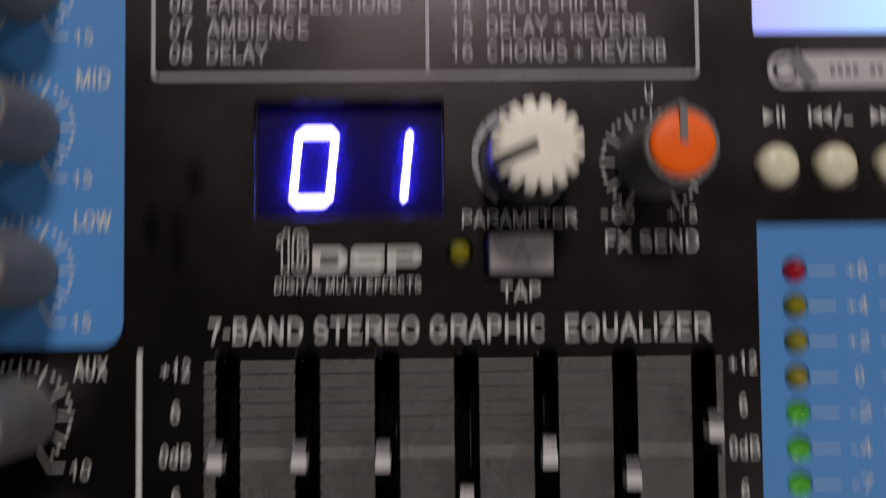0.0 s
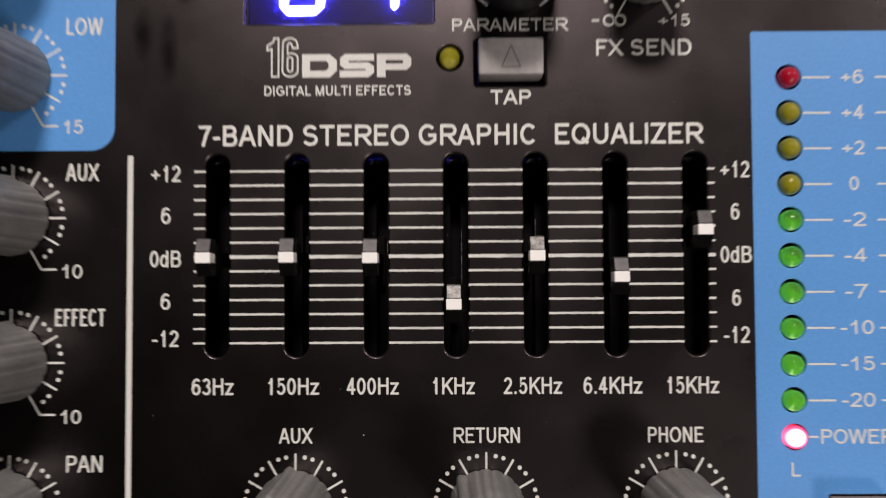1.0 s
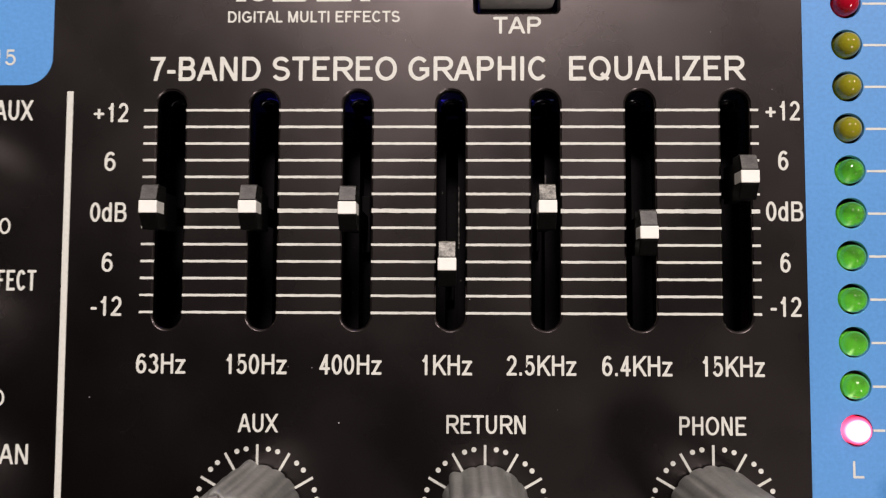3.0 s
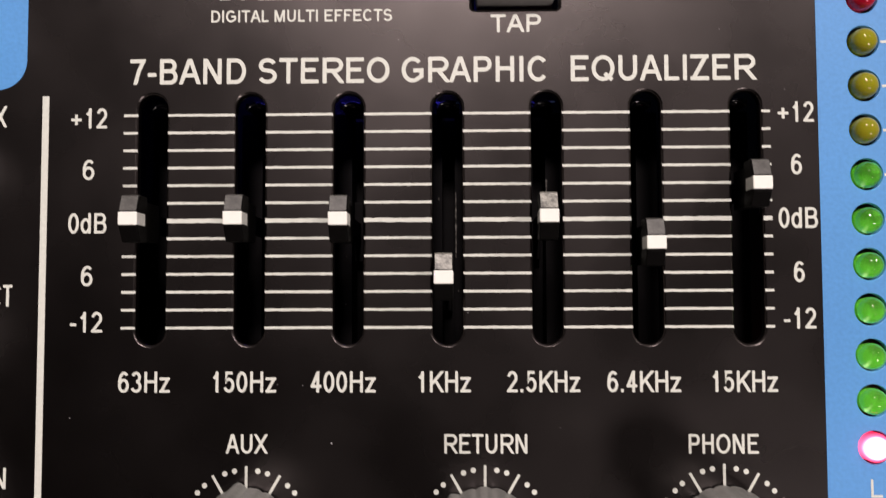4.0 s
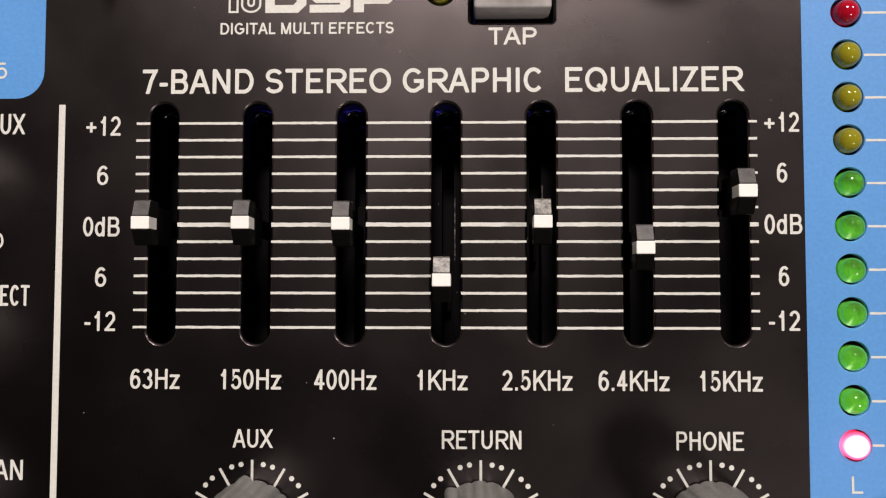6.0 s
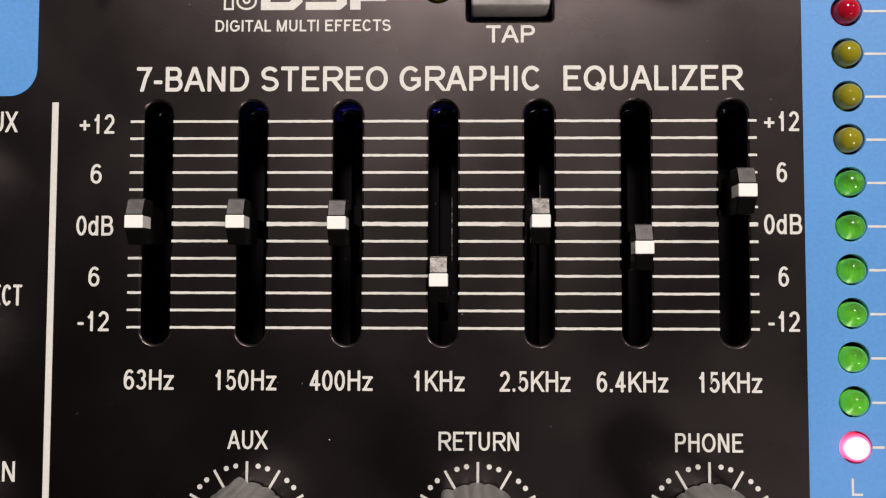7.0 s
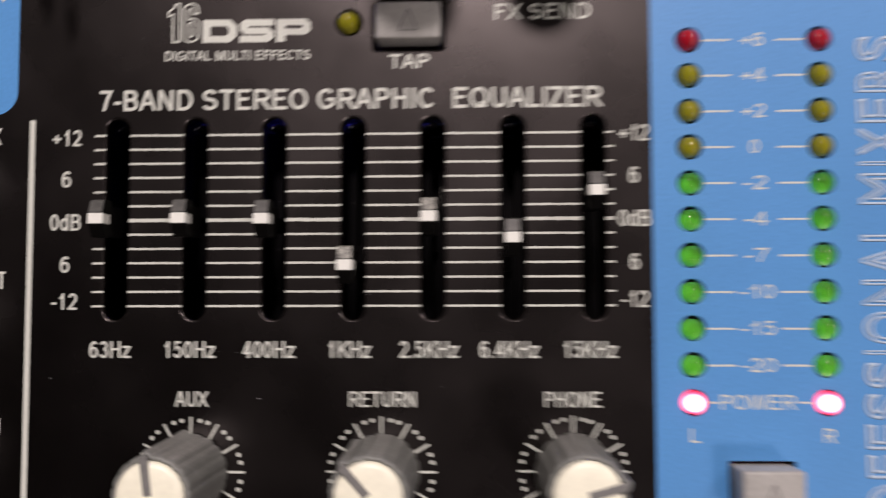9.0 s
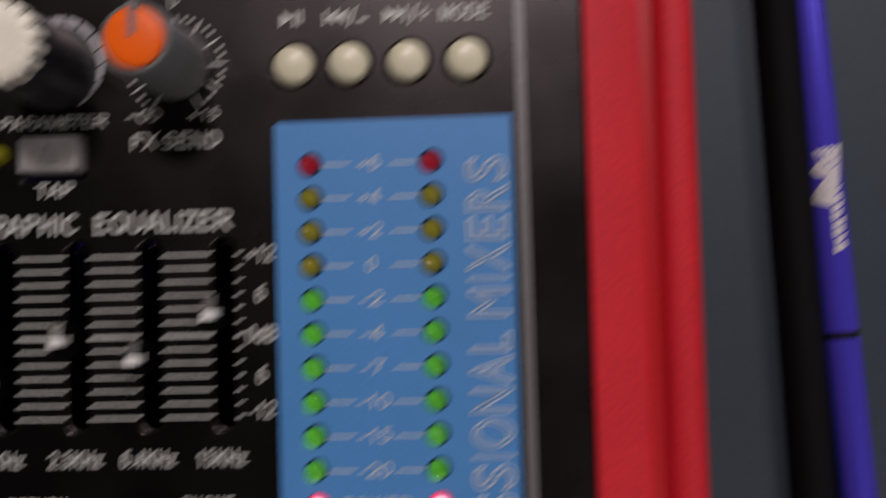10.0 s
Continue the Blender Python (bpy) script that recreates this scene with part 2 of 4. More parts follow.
def lathe(profile, steps=48, wobble=None):
    """profile: (r, z) from the outside bottom to the top centre; wobble(angle, z) is added to the radius."""
    bm = bmesh.new()
    rings = []
    for r, z in profile:
        if r <= 0:
            rings.append([bm.verts.new((0, 0, z))])
            continue
        ring = []
        for i in range(steps):
            a = 2 * math.pi * i / steps
            q = r + (wobble(a, z) if wobble else 0)
            ring.append(bm.verts.new((q * math.cos(a), q * math.sin(a), z)))
        rings.append(ring)
    for lo, hi in zip(rings, rings[1:]):
        for i in range(steps):
            j = (i + 1) % steps
            if len(lo) == 1:
                bm.faces.new((lo[0], hi[j], hi[i]))
            elif len(hi) == 1:
                bm.faces.new((lo[i], lo[j], hi[0]))
            else:
                bm.faces.new((lo[i], lo[j], hi[j], hi[i]))
    return bm


def round_rect(x0, x1, y0, y1, r, steps=6):
    pts = []
    for cx, cy, a0 in ((x1 - r, y1 - r, 0), (x0 + r, y1 - r, 90), (x0 + r, y0 + r, 180), (x1 - r, y0 + r, 270)):
        for k in range(steps + 1):
            a = radians(a0 + 90 * k / steps)
            pts.append((cx + r * math.cos(a), cy + r * math.sin(a)))
    return pts


def disc(cx, cy, r, steps=28):
    return [(cx + r * math.cos(2 * math.pi * k / steps), cy + r * math.sin(2 * math.pi * k / steps)) for k in range(steps)]


def to_mesh(data):
    ob = new("shape", data)
    dg = bpy.context.evaluated_depsgraph_get()
    dg.update()
    me = bpy.data.meshes.new_from_object(ob.evaluated_get(dg))
    bpy.data.objects.remove(ob)
    me.materials.clear()
    return me


def plate(loops, z0, z1, bevel=0.0):
    """A flat plate with the first loop as its outline and the others as holes through it."""
    cu = bpy.data.curves.new("plate", "CURVE")
    cu.dimensions, cu.fill_mode = "2D", "BOTH"
    for loop in loops:
        s = cu.splines.new("POLY")
        s.points.add(len(loop) - 1)
        for p, (x, y) in zip(s.points, loop):
            p.co = (x, y, 0, 1)
        s.use_cyclic_u = True
    cu.extrude = (z1 - z0) / 2 - bevel
    if bevel:
        cu.bevel_depth, cu.bevel_resolution, cu.offset = bevel, 1, -bevel
    me = to_mesh(cu)
    me.transform(Matrix.Scale(MM, 4) @ Matrix.Translation((0, 0, (z0 + z1) / 2)))
    return me


def text_mesh(words, bold=0.0, wire=0.0):
    cu = bpy.data.curves.new("words", "FONT")
    cu.body, cu.size = words, 1.0
    cu.extrude = 0.0
    cu.offset = bold
    cu.resolution_u = 6
    if wire:
        cu.fill_mode, cu.bevel_depth, cu.bevel_resolution, cu.offset = "NONE", wire, 0, 0.0
    return to_mesh(cu)


def outline_mesh(pts, wire=0.0):
    bm = bmesh.new()
    if wire:
        for p, q in zip(pts, pts[1:] + pts[:1]):
            p, q = Vector(p), Vector(q)
            d = (q - p).normalized() * wire
            n = Vector((-d.y, d.x))
            bm.faces.new([bm.verts.new((*v, wire)) for v in (p - d - n, q + d - n, q + d + n, p - d + n)])
    else:
        bm.faces.new([bm.verts.new((*p, 0)) for p in pts])
    me = bpy.data.meshes.new("outline")
    bm.to_mesh(me)
    bm.free()
    return me


def bounds(me):
    co = np.zeros(len(me.vertices) * 3)
    me.vertices.foreach_get("co", co)
    co = co.reshape(-1, 3)
    return co.min(0), co.max(0)


CAP_LOW, CAP_HIGH = (b[1] for b in bounds(text_mesh("H")))


BLOCK_ONE = [(0.14, 0.0), (0.36, 0.0), (0.36, 0.716), (0.20, 0.716), (0.04, 0.62), (0.04, 0.52), (0.14, 0.55)]
GLYPHS = {}


def outlined_glyph(ch, wire):
    """The outline of one character in thin wire, made once."""
    key = (ch, wire)
    if key not in GLYPHS:
        if ch == "1":
            k = (CAP_HIGH - CAP_LOW) / 0.716
            GLYPHS[key] = outline_mesh([(x, CAP_LOW + y * k) for x, y in BLOCK_ONE], wire)
        else:
            GLYPHS[key] = text_mesh(ch, 0.0, wire)
    return GLYPHS[key].copy()


# a plain grotesque type, drawn as pen strokes in a box of one by one
def arc(cx, cy, rx, ry, a0, a1, n=12):
    return [(cx + rx * math.cos(radians(a0 + (a1 - a0) * k / n)), cy + ry * math.sin(radians(a0 + (a1 - a0) * k / n))) for k in range(n + 1)]


STEM, FAR_STEM, MID_STEM = [(0, 0), (0, 1)], [(1, 0), (1, 1)], [(0.5, 0), (0.5, 1)]
TOP_BAR, FOOT_BAR = [(0, 1), (1, 1)], [(0, 0), (1, 0)]
RING = arc(0.5, 0.5, 0.5, 0.5, 90, 450, 28)
BOWL = [(0, 1), (0.56, 1)] + arc(0.62, 0.74, 0.38, 0.26, 90, -90) + [(0, 0.48)]
STROKES = {}
STROKES["A"] = [[(0.03, 0), (0.45, 1)], [(0.97, 0), (0.55, 1)], [(0.2, 0.32), (0.8, 0.32)]]
STROKES["B"] = [STEM, [(0, 1), (0.52, 1)] + arc(0.58, 0.765, 0.34, 0.235, 90, -90) + [(0, 0.53)],
                [(0, 0.53), (0.58, 0.53)] + arc(0.64, 0.265, 0.36, 0.265, 90, -90) + [(0, 0)]]
STROKES["C"] = [arc(0.5, 0.5, 0.5, 0.5, 40, 320, 22)]
STROKES["D"] = [STEM, [(0, 1), (0.38, 1)] + arc(0.46, 0.5, 0.54, 0.5, 90, -90, 18) + [(0.38, 0), (0, 0)]]
STROKES["E"] = [STEM, TOP_BAR, [(0, 0.53), (0.93, 0.53)], FOOT_BAR]
STROKES["F"] = [STEM, TOP_BAR, [(0, 0.51), (0.88, 0.51)]]
STROKES["G"] = [arc(0.5, 0.5, 0.5, 0.5, 42, 308, 20) + [(1, 0.2), (1, 0.47), (0.54, 0.47)]]
STROKES["H"] = [STEM, FAR_STEM, [(0, 0.53), (1, 0.53)]]
STROKES["I"] = [MID_STEM]
STROKES["K"] = [STEM, [(0.96, 1), (0, 0.34)], [(0.36, 0.6), (1, 0)]]
STROKES["L"] = [STEM, FOOT_BAR]
STROKES["M"] = [STEM, FAR_STEM, [(0.06, 1), (0.46, 0)], [(0.94, 1), (0.54, 0)]]
STROKES["N"] = [STEM, FAR_STEM, [(0.08, 1), (0.92, 0)]]
STROKES["O"] = [RING]
STROKES["P"] = [STEM, BOWL]
STROKES["Q"] = [RING, [(0.58, 0.26), (0.98, -0.04)]]
STROKES["R"] = [STEM, BOWL, [(0.48, 0.48), (0.98, 0)]]
STROKES["S"] = [arc(0.5, 0.75, 0.46, 0.25, 22, 232, 14) + arc(0.5, 0.26, 0.5, 0.26, 62, -160, 14)]
STROKES["T"] = [TOP_BAR, MID_STEM]
STROKES["U"] = [[(0, 1), (0, 0.4)] + arc(0.5, 0.36, 0.5, 0.36, 180, 360, 14) + [(1, 0.4), (1, 1)]]
STROKES["V"] = [[(0.03, 1), (0.45, 0)], [(0.97, 1), (0.55, 0)]]
STROKES["W"] = [[(0.02, 1), (0.23, 0)], [(0.47, 1), (0.27, 0)], [(0.53, 1), (0.73, 0)], [(0.98, 1), (0.77, 0)]]
STROKES["X"] = [[(0.05, 0), (0.95, 1)], [(0.05, 1), (0.95, 0)]]
STROKES["Y"] = [[(0, 1), (0.5, 0.42)], [(1, 1), (0.5, 0.42)], [(0.5, 0), (0.5, 0.46)]]
STROKES["Z"] = [TOP_BAR, [(0.93, 1), (0.07, 0)], FOOT_BAR]
STROKES["0"] = [RING]
STROKES["1"] = [FAR_STEM, [(1, 0.96), (0.6, 0.8), (0, 0.69)]]
STROKES["2"] = [arc(0.5, 0.71, 0.48, 0.29, 168, -30) + [(0.04, 0.02)], FOOT_BAR]
STROKES["3"] = [arc(0.48, 0.765, 0.44, 0.235, 160, -85), arc(0.48, 0.265, 0.52, 0.265, 85, -160)]
STROKES["4"] = [[(0.72, 0), (0.72, 1)], [(0.7, 1), (0, 0.26)], [(0, 0.26), (1, 0.26)]]
STROKES["5"] = [[(0.94, 1), (0.2, 1), (0.08, 0.5)] + arc(0.48, 0.33, 0.52, 0.33, 138, -158)]
STROKES["6"] = [arc(0.5, 0.31, 0.5, 0.31, 90, 450, 24), arc(0.56, 0.5, 0.56, 0.5, 48, 180) + [(0, 0.32)]]
STROKES["7"] = [TOP_BAR, [(1, 1), (0.62, 0.56), (0.34, 0)]]
STROKES["8"] = [arc(0.5, 0.77, 0.43, 0.23, 90, 450, 20), arc(0.5, 0.265, 0.5, 0.265, 90, 450, 20)]
STROKES["d"] = [FAR_STEM, arc(0.5, 0.36, 0.5, 0.36, 90, 450, 20)]
STROKES["z"] = [[(0, 0.68), (1, 0.68)], [(0.93, 0.68), (0.07, 0)], FOOT_BAR]
STROKES["+"] = [[(0, 0.42), (1, 0.42)], [(0.5, 0.12), (0.5, 0.72)]]
STROKES["-"] = [[(0, 0.36), (1, 0.36)]]
STROKES["."] = [[(0.5, 0), (0.5, 0.1)]]

# advance, left and right bearing of grotesque capitals, in thousandths of the type size
ADVANCE = dict(A=(667, 0, 0), B=(667, 75, 45), C=(722, 48, 42), D=(722, 78, 48), E=(667, 78, 45), F=(611, 80, 35), G=(778, 48, 60),
               H=(722, 78, 78), I=(278, 92, 92), K=(667, 76, 5), L=(556, 74, 35), M=(833, 74, 74), N=(722, 76, 76), O=(778, 42, 42),
               P=(667, 77, 42), Q=(778, 42, 40), R=(722, 78, 15), S=(667, 45, 45), T=(611, 22, 22), U=(722, 78, 78), V=(667, 4, 4),
               W=(944, 9, 9), X=(667, 4, 4), Y=(667, 4, 4), Z=(611, 22, 25), d=(556, 34, 66), z=(500, 18, 20))
ADVANCE["1"], ADVANCE["+"], ADVANCE["-"], ADVANCE["."], ADVANCE[" "] = (556, 108, 180), (584, 55, 55), (333, 32, 32), (278, 92, 92), (278, 0, 0)


def ribbon(bm, pts, half, z, rng, rough=0.04, cuts=(None, None)):
    """A flat printed stroke along a line, with slightly uneven edges; cuts: 'y' or 'x' cuts an end level or upright, past its point."""
    closed = (pts[0] - pts[-1]).length < half * 0.2
    if closed:
        pts = pts[:-1]
    n, rows = len(pts), []
    for i, p in enumerate(pts):
        d0 = (p - pts[i - 1]).normalized() if closed or i else None
        d1 = (pts[(i + 1) % n] - p).normalized() if closed or i < n - 1 else None
        d0, d1 = d0 or d1, d1 or d0
        d = (d0 + d1).normalized()
        side = Vector((-d.y, d.x)) * half / max(0.6, d.dot(d1))
        cut = None if closed else cuts[0] if i == 0 else cuts[1] if i == n - 1 else None
        if cut:
            out = -d if i == 0 else d
            if cut == "y":
                p = p + out * (half / max(0.3, abs(d.y)))
                side = Vector((math.copysign(half / max(0.3, abs(d.y)), side.x), 0))
            else:
                p = p + out * half
                side = Vector((0, math.copysign(half / max(0.3, abs(d.x)), side.y)))
            back = p - out * half * 0.45
            tip = (p, side * 0.74)
            rows += [tip, (back, side)] if i == 0 else [(back, side), tip]
        else:
            rows.append((p, side))
    ring = []
    for p, side in rows:
        a, b = p + side * (1 + rng.uniform(-rough, rough)), p - side * (1 + rng.uniform(-rough, rough))
        ring.append((bm.verts.new((a.x, a.y, z)), bm.verts.new((b.x, b.y, z))))
    for (p, q), (r, s) in zip(ring, ring[1:] + (ring[:1] if closed else [])):
        bm.faces.new((q, s, r, p))


def letter(bm, ch, x0, x1, y0, y1, half, z, rng):
    """One character of the stroke type, its ink filling the box."""
    a, b = (x0 + half, x1 - half) if x1 - x0 > 2.6 * half else ((x0 + x1) / 2,) * 2
    for k, line in enumerate(STROKES[ch]):
        cuts = []
        for (x, y), (u, v) in ((line[0], line[1]), (line[-1], line[-2])):
            steep = abs(y - v) * (y1 - y0) > 0.5 * abs(x - u) * (x1 - x0)
            cuts.append("y" if steep and y in (0, 1) else "x" if not steep and x in (0, 1) else None)
        pts = [Vector((a + (b - a) * x, y0 + half + (y1 - y0 - 2 * half) * y)) for x, y in line]
        ribbon(bm, pts, half, z + 0.0015 * k, rng, cuts=cuts)


def words(name, body, x0, x1, top, bottom, parent, mat=None, weight=0.136, wire=0.0, z=0.0, upright=False):
    """Lettering whose capitals fill the given box; upright: it reads from the bottom to the top."""
    pen_x, spots = 0.0, []
    for ch in body:
        wide, left, right = ADVANCE.get(ch, (556, 42, 42))
        if ch != " ":
            spots.append((ch, pen_x + left, pen_x + wide - right))
        pen_x += wide
    start, stop = spots[0][1], spots[-1][2]
    long, tall = (top - bottom, x1 - x0) if upright else (x1 - x0, top - bottom)
    k = long / (stop - start)
    bm, rng = bmesh.new(), random.Random(body + str(x0))
    for ch, a, b in spots:
        a, b = (a - start) * k, (b - start) * k
        if wire:
            me = outlined_glyph(ch, wire)
            low, high = bounds(me)
            me.transform(Matrix.Translation((a, 0, 0.035 + z)) @ Matrix.Diagonal(((b - a) / (high[0] - low[0]), tall / (CAP_HIGH - CAP_LOW), 0.05, 1))
                         @ Matrix.Translation((-low[0], -CAP_LOW, 0)))
            bm.from_mesh(me)
            bpy.data.meshes.remove(me)
        else:
            letter(bm, ch, a, b, 0, tall, tall * weight / 2, 0.03 + z, rng)
    turn = Matrix.Translation((x1, bottom, 0)) @ Matrix.Rotation(radians(90), 4, "Z") if upright else Matrix.Translation((x0, bottom, 0))
    bmesh.ops.transform(bm, matrix=turn, verts=bm.verts[:])
    return part(name, bm, mat or INK, parent)


def print_line(name, x0, x1, y, half, z=0.03):
    """A printed rule with slightly uneven edges."""
    bm, n = bmesh.new(), max(3, int((x1 - x0) / 0.45))
    ribbon(bm, [Vector((x0 + (x1 - x0) * i / n, y)) for i in range(n + 1)], half, z, random.Random(x0 * 7 + y), 0.13)
    return part(name, bm, INK, mixer)


# ---- room ----
def wall(name, x0, x1, y0, y1, z0, z1, mat, label, category):
    ob = part(name, box(x0 * 1000, x1 * 1000, y0 * 1000, y1 * 1000, z0 * 1000, z1 * 1000), mat, None)
    return tagged(ob, label, category, kind="structure")


wall("floor", -2.4, 2.9, -2.2, 2.6, -0.1, 0.0, CARPET, "dark carpeted floor of the room", "floor")
wall("ceiling", -2.4, 2.9, -2.2, 2.6, ROOM, ROOM + 0.1, CEILING_PAINT, "plain dark painted ceiling", "ceiling")
wall("wall_north", -2.4, 2.9, 2.6, 2.7, 0, ROOM, PLASTER, "plain off-white plaster wall", "wall")
wall("wall_south", -2.4, 2.9, -2.3, -2.2, 0, ROOM, PLASTER, "plain off-white plaster wall", "wall")
wall("wall_east", 2.9, 3.0, -2.3, 2.7, 0, ROOM, PLASTER, "plain off-white plaster wall", "wall")
wall("wall_west", -2.5, -2.4, -2.3, 2.7, 0, ROOM, PLASTER, "plain off-white plaster wall", "wall")

for at, size, power, color in LAMPS:
    fixture = new("ceiling_lamp")
    fixture.location = (at[0], at[1], ROOM)
    tagged(fixture, "round white metal ceiling lamp on the ceiling", "lamp", group="ceiling lamps")
    r = size * 500 + 25
    part("housing", lathe([(r, -70), (r + 6, -66), (r + 6, 0), (0, 0)], 40), LAMP_METAL, fixture, smooth=True)
    part("backing", lathe([(r - 4, -60), (0, -58)], 40), LAMP_METAL, fixture)

desk = new("desk")
desk.location = (0.25, 0.1, 0)
tagged(desk, "desk with a matt blue-grey top under the mixer", "desk")
part("desk_top", box(-900, 900, -450, 450, 745, 775, 3), DESK_MAT, desk)
for sx in (-1, 1):
    for sy in (-1, 1):
        part("leg", box(sx * 840 - 25, sx * 840 + 25, sy * 390 - 25, sy * 390 + 25, 0, 745, 3), LAMP_METAL, desk)

# ---- mixer: chassis and face plate ----
mixer = new("audio_mixer")
mixer.location = (0, 0, DESK + DECK * MM)
tagged(mixer, "black audio mixer with blue fields and red side on desk", "mixer")

LEFT, RIGHT, BACK, FRONT = -62.0, 111.2, 84.0, -92.0
SLOTS = [2.95 + 9.98 * i for i in range(7)]
SLOT_W, SLOT_TOP, SLOT_LOW = 1.47, 2.1, -23.25
LED_X = (74.72, 90.85)
LED_Y = [11.45 - 4.48 * i for i in range(10)] + [-33.40]
PUSH_X = (72.9, 80.35, 88.15, 95.95)
PUSH_Y = 24.8
TAP = (39.86, 13.6)
MUTE = (82.75, -43.75)

part("chassis_floor", box(LEFT, RIGHT, FRONT, BACK, -DECK, -23.0), CHASSIS, mixer, "black steel chassis floor")
for x0, x1, y0, y1 in ((LEFT, LEFT + 1, FRONT, BACK), (RIGHT - 1, RIGHT, FRONT, BACK),
                       (LEFT + 1, RIGHT - 1, FRONT, FRONT + 1), (LEFT + 1, RIGHT - 1, BACK - 1, BACK)):
    part("chassis_wall", box(x0, x1, y0, y1, -23.0, -1.25), CHASSIS, mixer, "black steel chassis wall")

blue_hole_list = [disc(x, y, 1.60) for x in LED_X for y in LED_Y]
mute_hole = round_rect(MUTE[0] - 3.95, MUTE[0] + 3.95, MUTE[1] - 3.2, MUTE[1] + 3.25, 0.3)
face = [round_rect(LEFT, RIGHT, FRONT, BACK, 1.0)]
face += [round_rect(x - SLOT_W, x + SLOT_W, SLOT_LOW, SLOT_TOP, SLOT_W - 0.02, 8) for x in SLOTS]
face += blue_hole_list + [mute_hole]
face += [disc(x, PUSH_Y, 2.98, 36) for x in PUSH_X]
face += [disc(32.27, 14.25, 1.52)]
face += [round_rect(TAP[0] - 4.4, TAP[0] + 4.4, TAP[1] - 2.95, TAP[1] + 2.9, 0.3)]
face += [round_rect(6.38, 30.15, 18.75, 33.58, 0.25)]
face += [round_rect(70.3, 100.6, 42.2, 66.0, 0.4)]
part("face_plate", plate(face, -1.2, 0.0, 0.28), PANEL, mixer, "black powder-coated steel face plate")

blue_right = [round_rect(70.05, 101.55, -86.0, 17.25, 0.25)] + [disc(x, y, 1.66) for x in LED_X for y in LED_Y]
blue_right += [round_rect(MUTE[0] - 4.05, MUTE[0] + 4.05, MUTE[1] - 3.3, MUTE[1] + 3.35, 0.35)]
part("blue_field", plate(blue_right, 0.004, 0.05), BLUE, mixer, "blue printed meter field")
part("blue_field", plate([round_rect(-58.0, -10.08, 2.75, 78.0, 3.0, 10)], 0.004, 0.05), BLUE, mixer, "blue printed tone field")
part("edge_trim", box(102.3, 103.62, FRONT + 1, BACK - 1, 0.004, 0.3, 0.1), SILVER, mixer, "thin silver trim strip")

# red side: flat ledge, groove, rounded rail
ys = (FRONT, BACK)
prof = [(111.25, -DECK), (111.25, 0.15), (111.55, 0.5), (117.8, 0.5), (118.3, 0.2), (118.5, -2.2), (118.9, -2.6), (120.6, -2.5),
        (121.1, -0.9), (122.2, -0.1), (124.2, -0.1), (125.2, -0.6), (125.8, -1.6), (126.0, -3.2), (126.0, -DECK)]
side = bmesh.new()
a = [side.verts.new((x, ys[0], z)) for x, z in prof]
b = [side.verts.new((x, ys[1], z)) for x, z in prof]
for i in range(len(prof) - 1):
    side.faces.new((a[i], a[i + 1], b[i + 1], b[i]))
side.faces.new((a[-1], a[0], b[0], b[-1]))
side.faces.new(a[::-1])
side.faces.new(b)
bmesh.ops.recalc_face_normals(side, faces=side.faces[:])
part("side_cheek", side, RED, mixer, "red textured plastic side with a groove", smooth=True)

# strip added on the groove floor; its deeper red paints in the bounced light
part("groove_bounce_strip", box(118.75, 120.7, FRONT + 0.5, BACK - 0.5, -2.62, -2.42), RED_BOUNCE, mixer, "strip on the groove floor, deeper red for bounced light")

# ---- equalizer ----
LINES = 13
STEP = 21.55 / (LINES - 1)
for k in range(LINES):
    y = -k * STEP
    half = 0.215 if k == 6 else 0.134
    spans = [(0.0, SLOTS[0] - SLOT_W - 0.02)]
    spans += [(SLOTS[i] + SLOT_W + 0.12, SLOTS[i + 1] - SLOT_W - 0.10) for i in range(6)]
    spans += [(SLOTS[6] + SLOT_W + 0.12, 65.3)]
    for x0, x1 in spans:
        print_line("scale_line", x0, x1, y, half)

track = bmesh.new()
u = [(-3.0, -15.0), (-3.0, -9.0), (-0.7, -9.0), (-0.7, -13.0), (0.7, -13.0), (0.7, -9.0), (3.0, -9.0), (3.0, -15.0)]
ends = [[track.verts.new((x, y, z)) for x, z in u] for y in (-25.0, 1.8)]
for i in range(len(u)):
    j = (i + 1) % len(u)
    track.faces.new((ends[0][i], ends[0][j], ends[1][j], ends[1][i]))
for loop in (ends[0][::-1], ends[1]):
    track.faces.new(loop)
bmesh.ops.recalc_face_normals(track, faces=track.faces[:])
TRACK_MESH = finish(track)
lip = bmesh.new()
rings = []
for k in range(13):
    a = radians(25 + 130 * k / 12)
    out = Vector((math.cos(a), math.sin(a), 0))
    rings.append([lip.verts.new(out * (1.15 + 0.22 * math.cos(b)) + Vector((0, 0.62, -2.9 + 0.22 * math.sin(b)))) for b in [math.pi * j / 4 for j in range(8)]])
for lo, hi in zip(rings, rings[1:]):
    for i in range(8):
        lip.faces.new((lo[i], lo[(i + 1) % 8], hi[(i + 1) % 8], hi[i]))
bmesh.ops.recalc_face_normals(lip, faces=lip.faces[:])
box_into(lip, -1.2, 1.2, 1.35, 1.85, -9.1, -3.05)
LIP_MESH = finish(lip, True, 60)
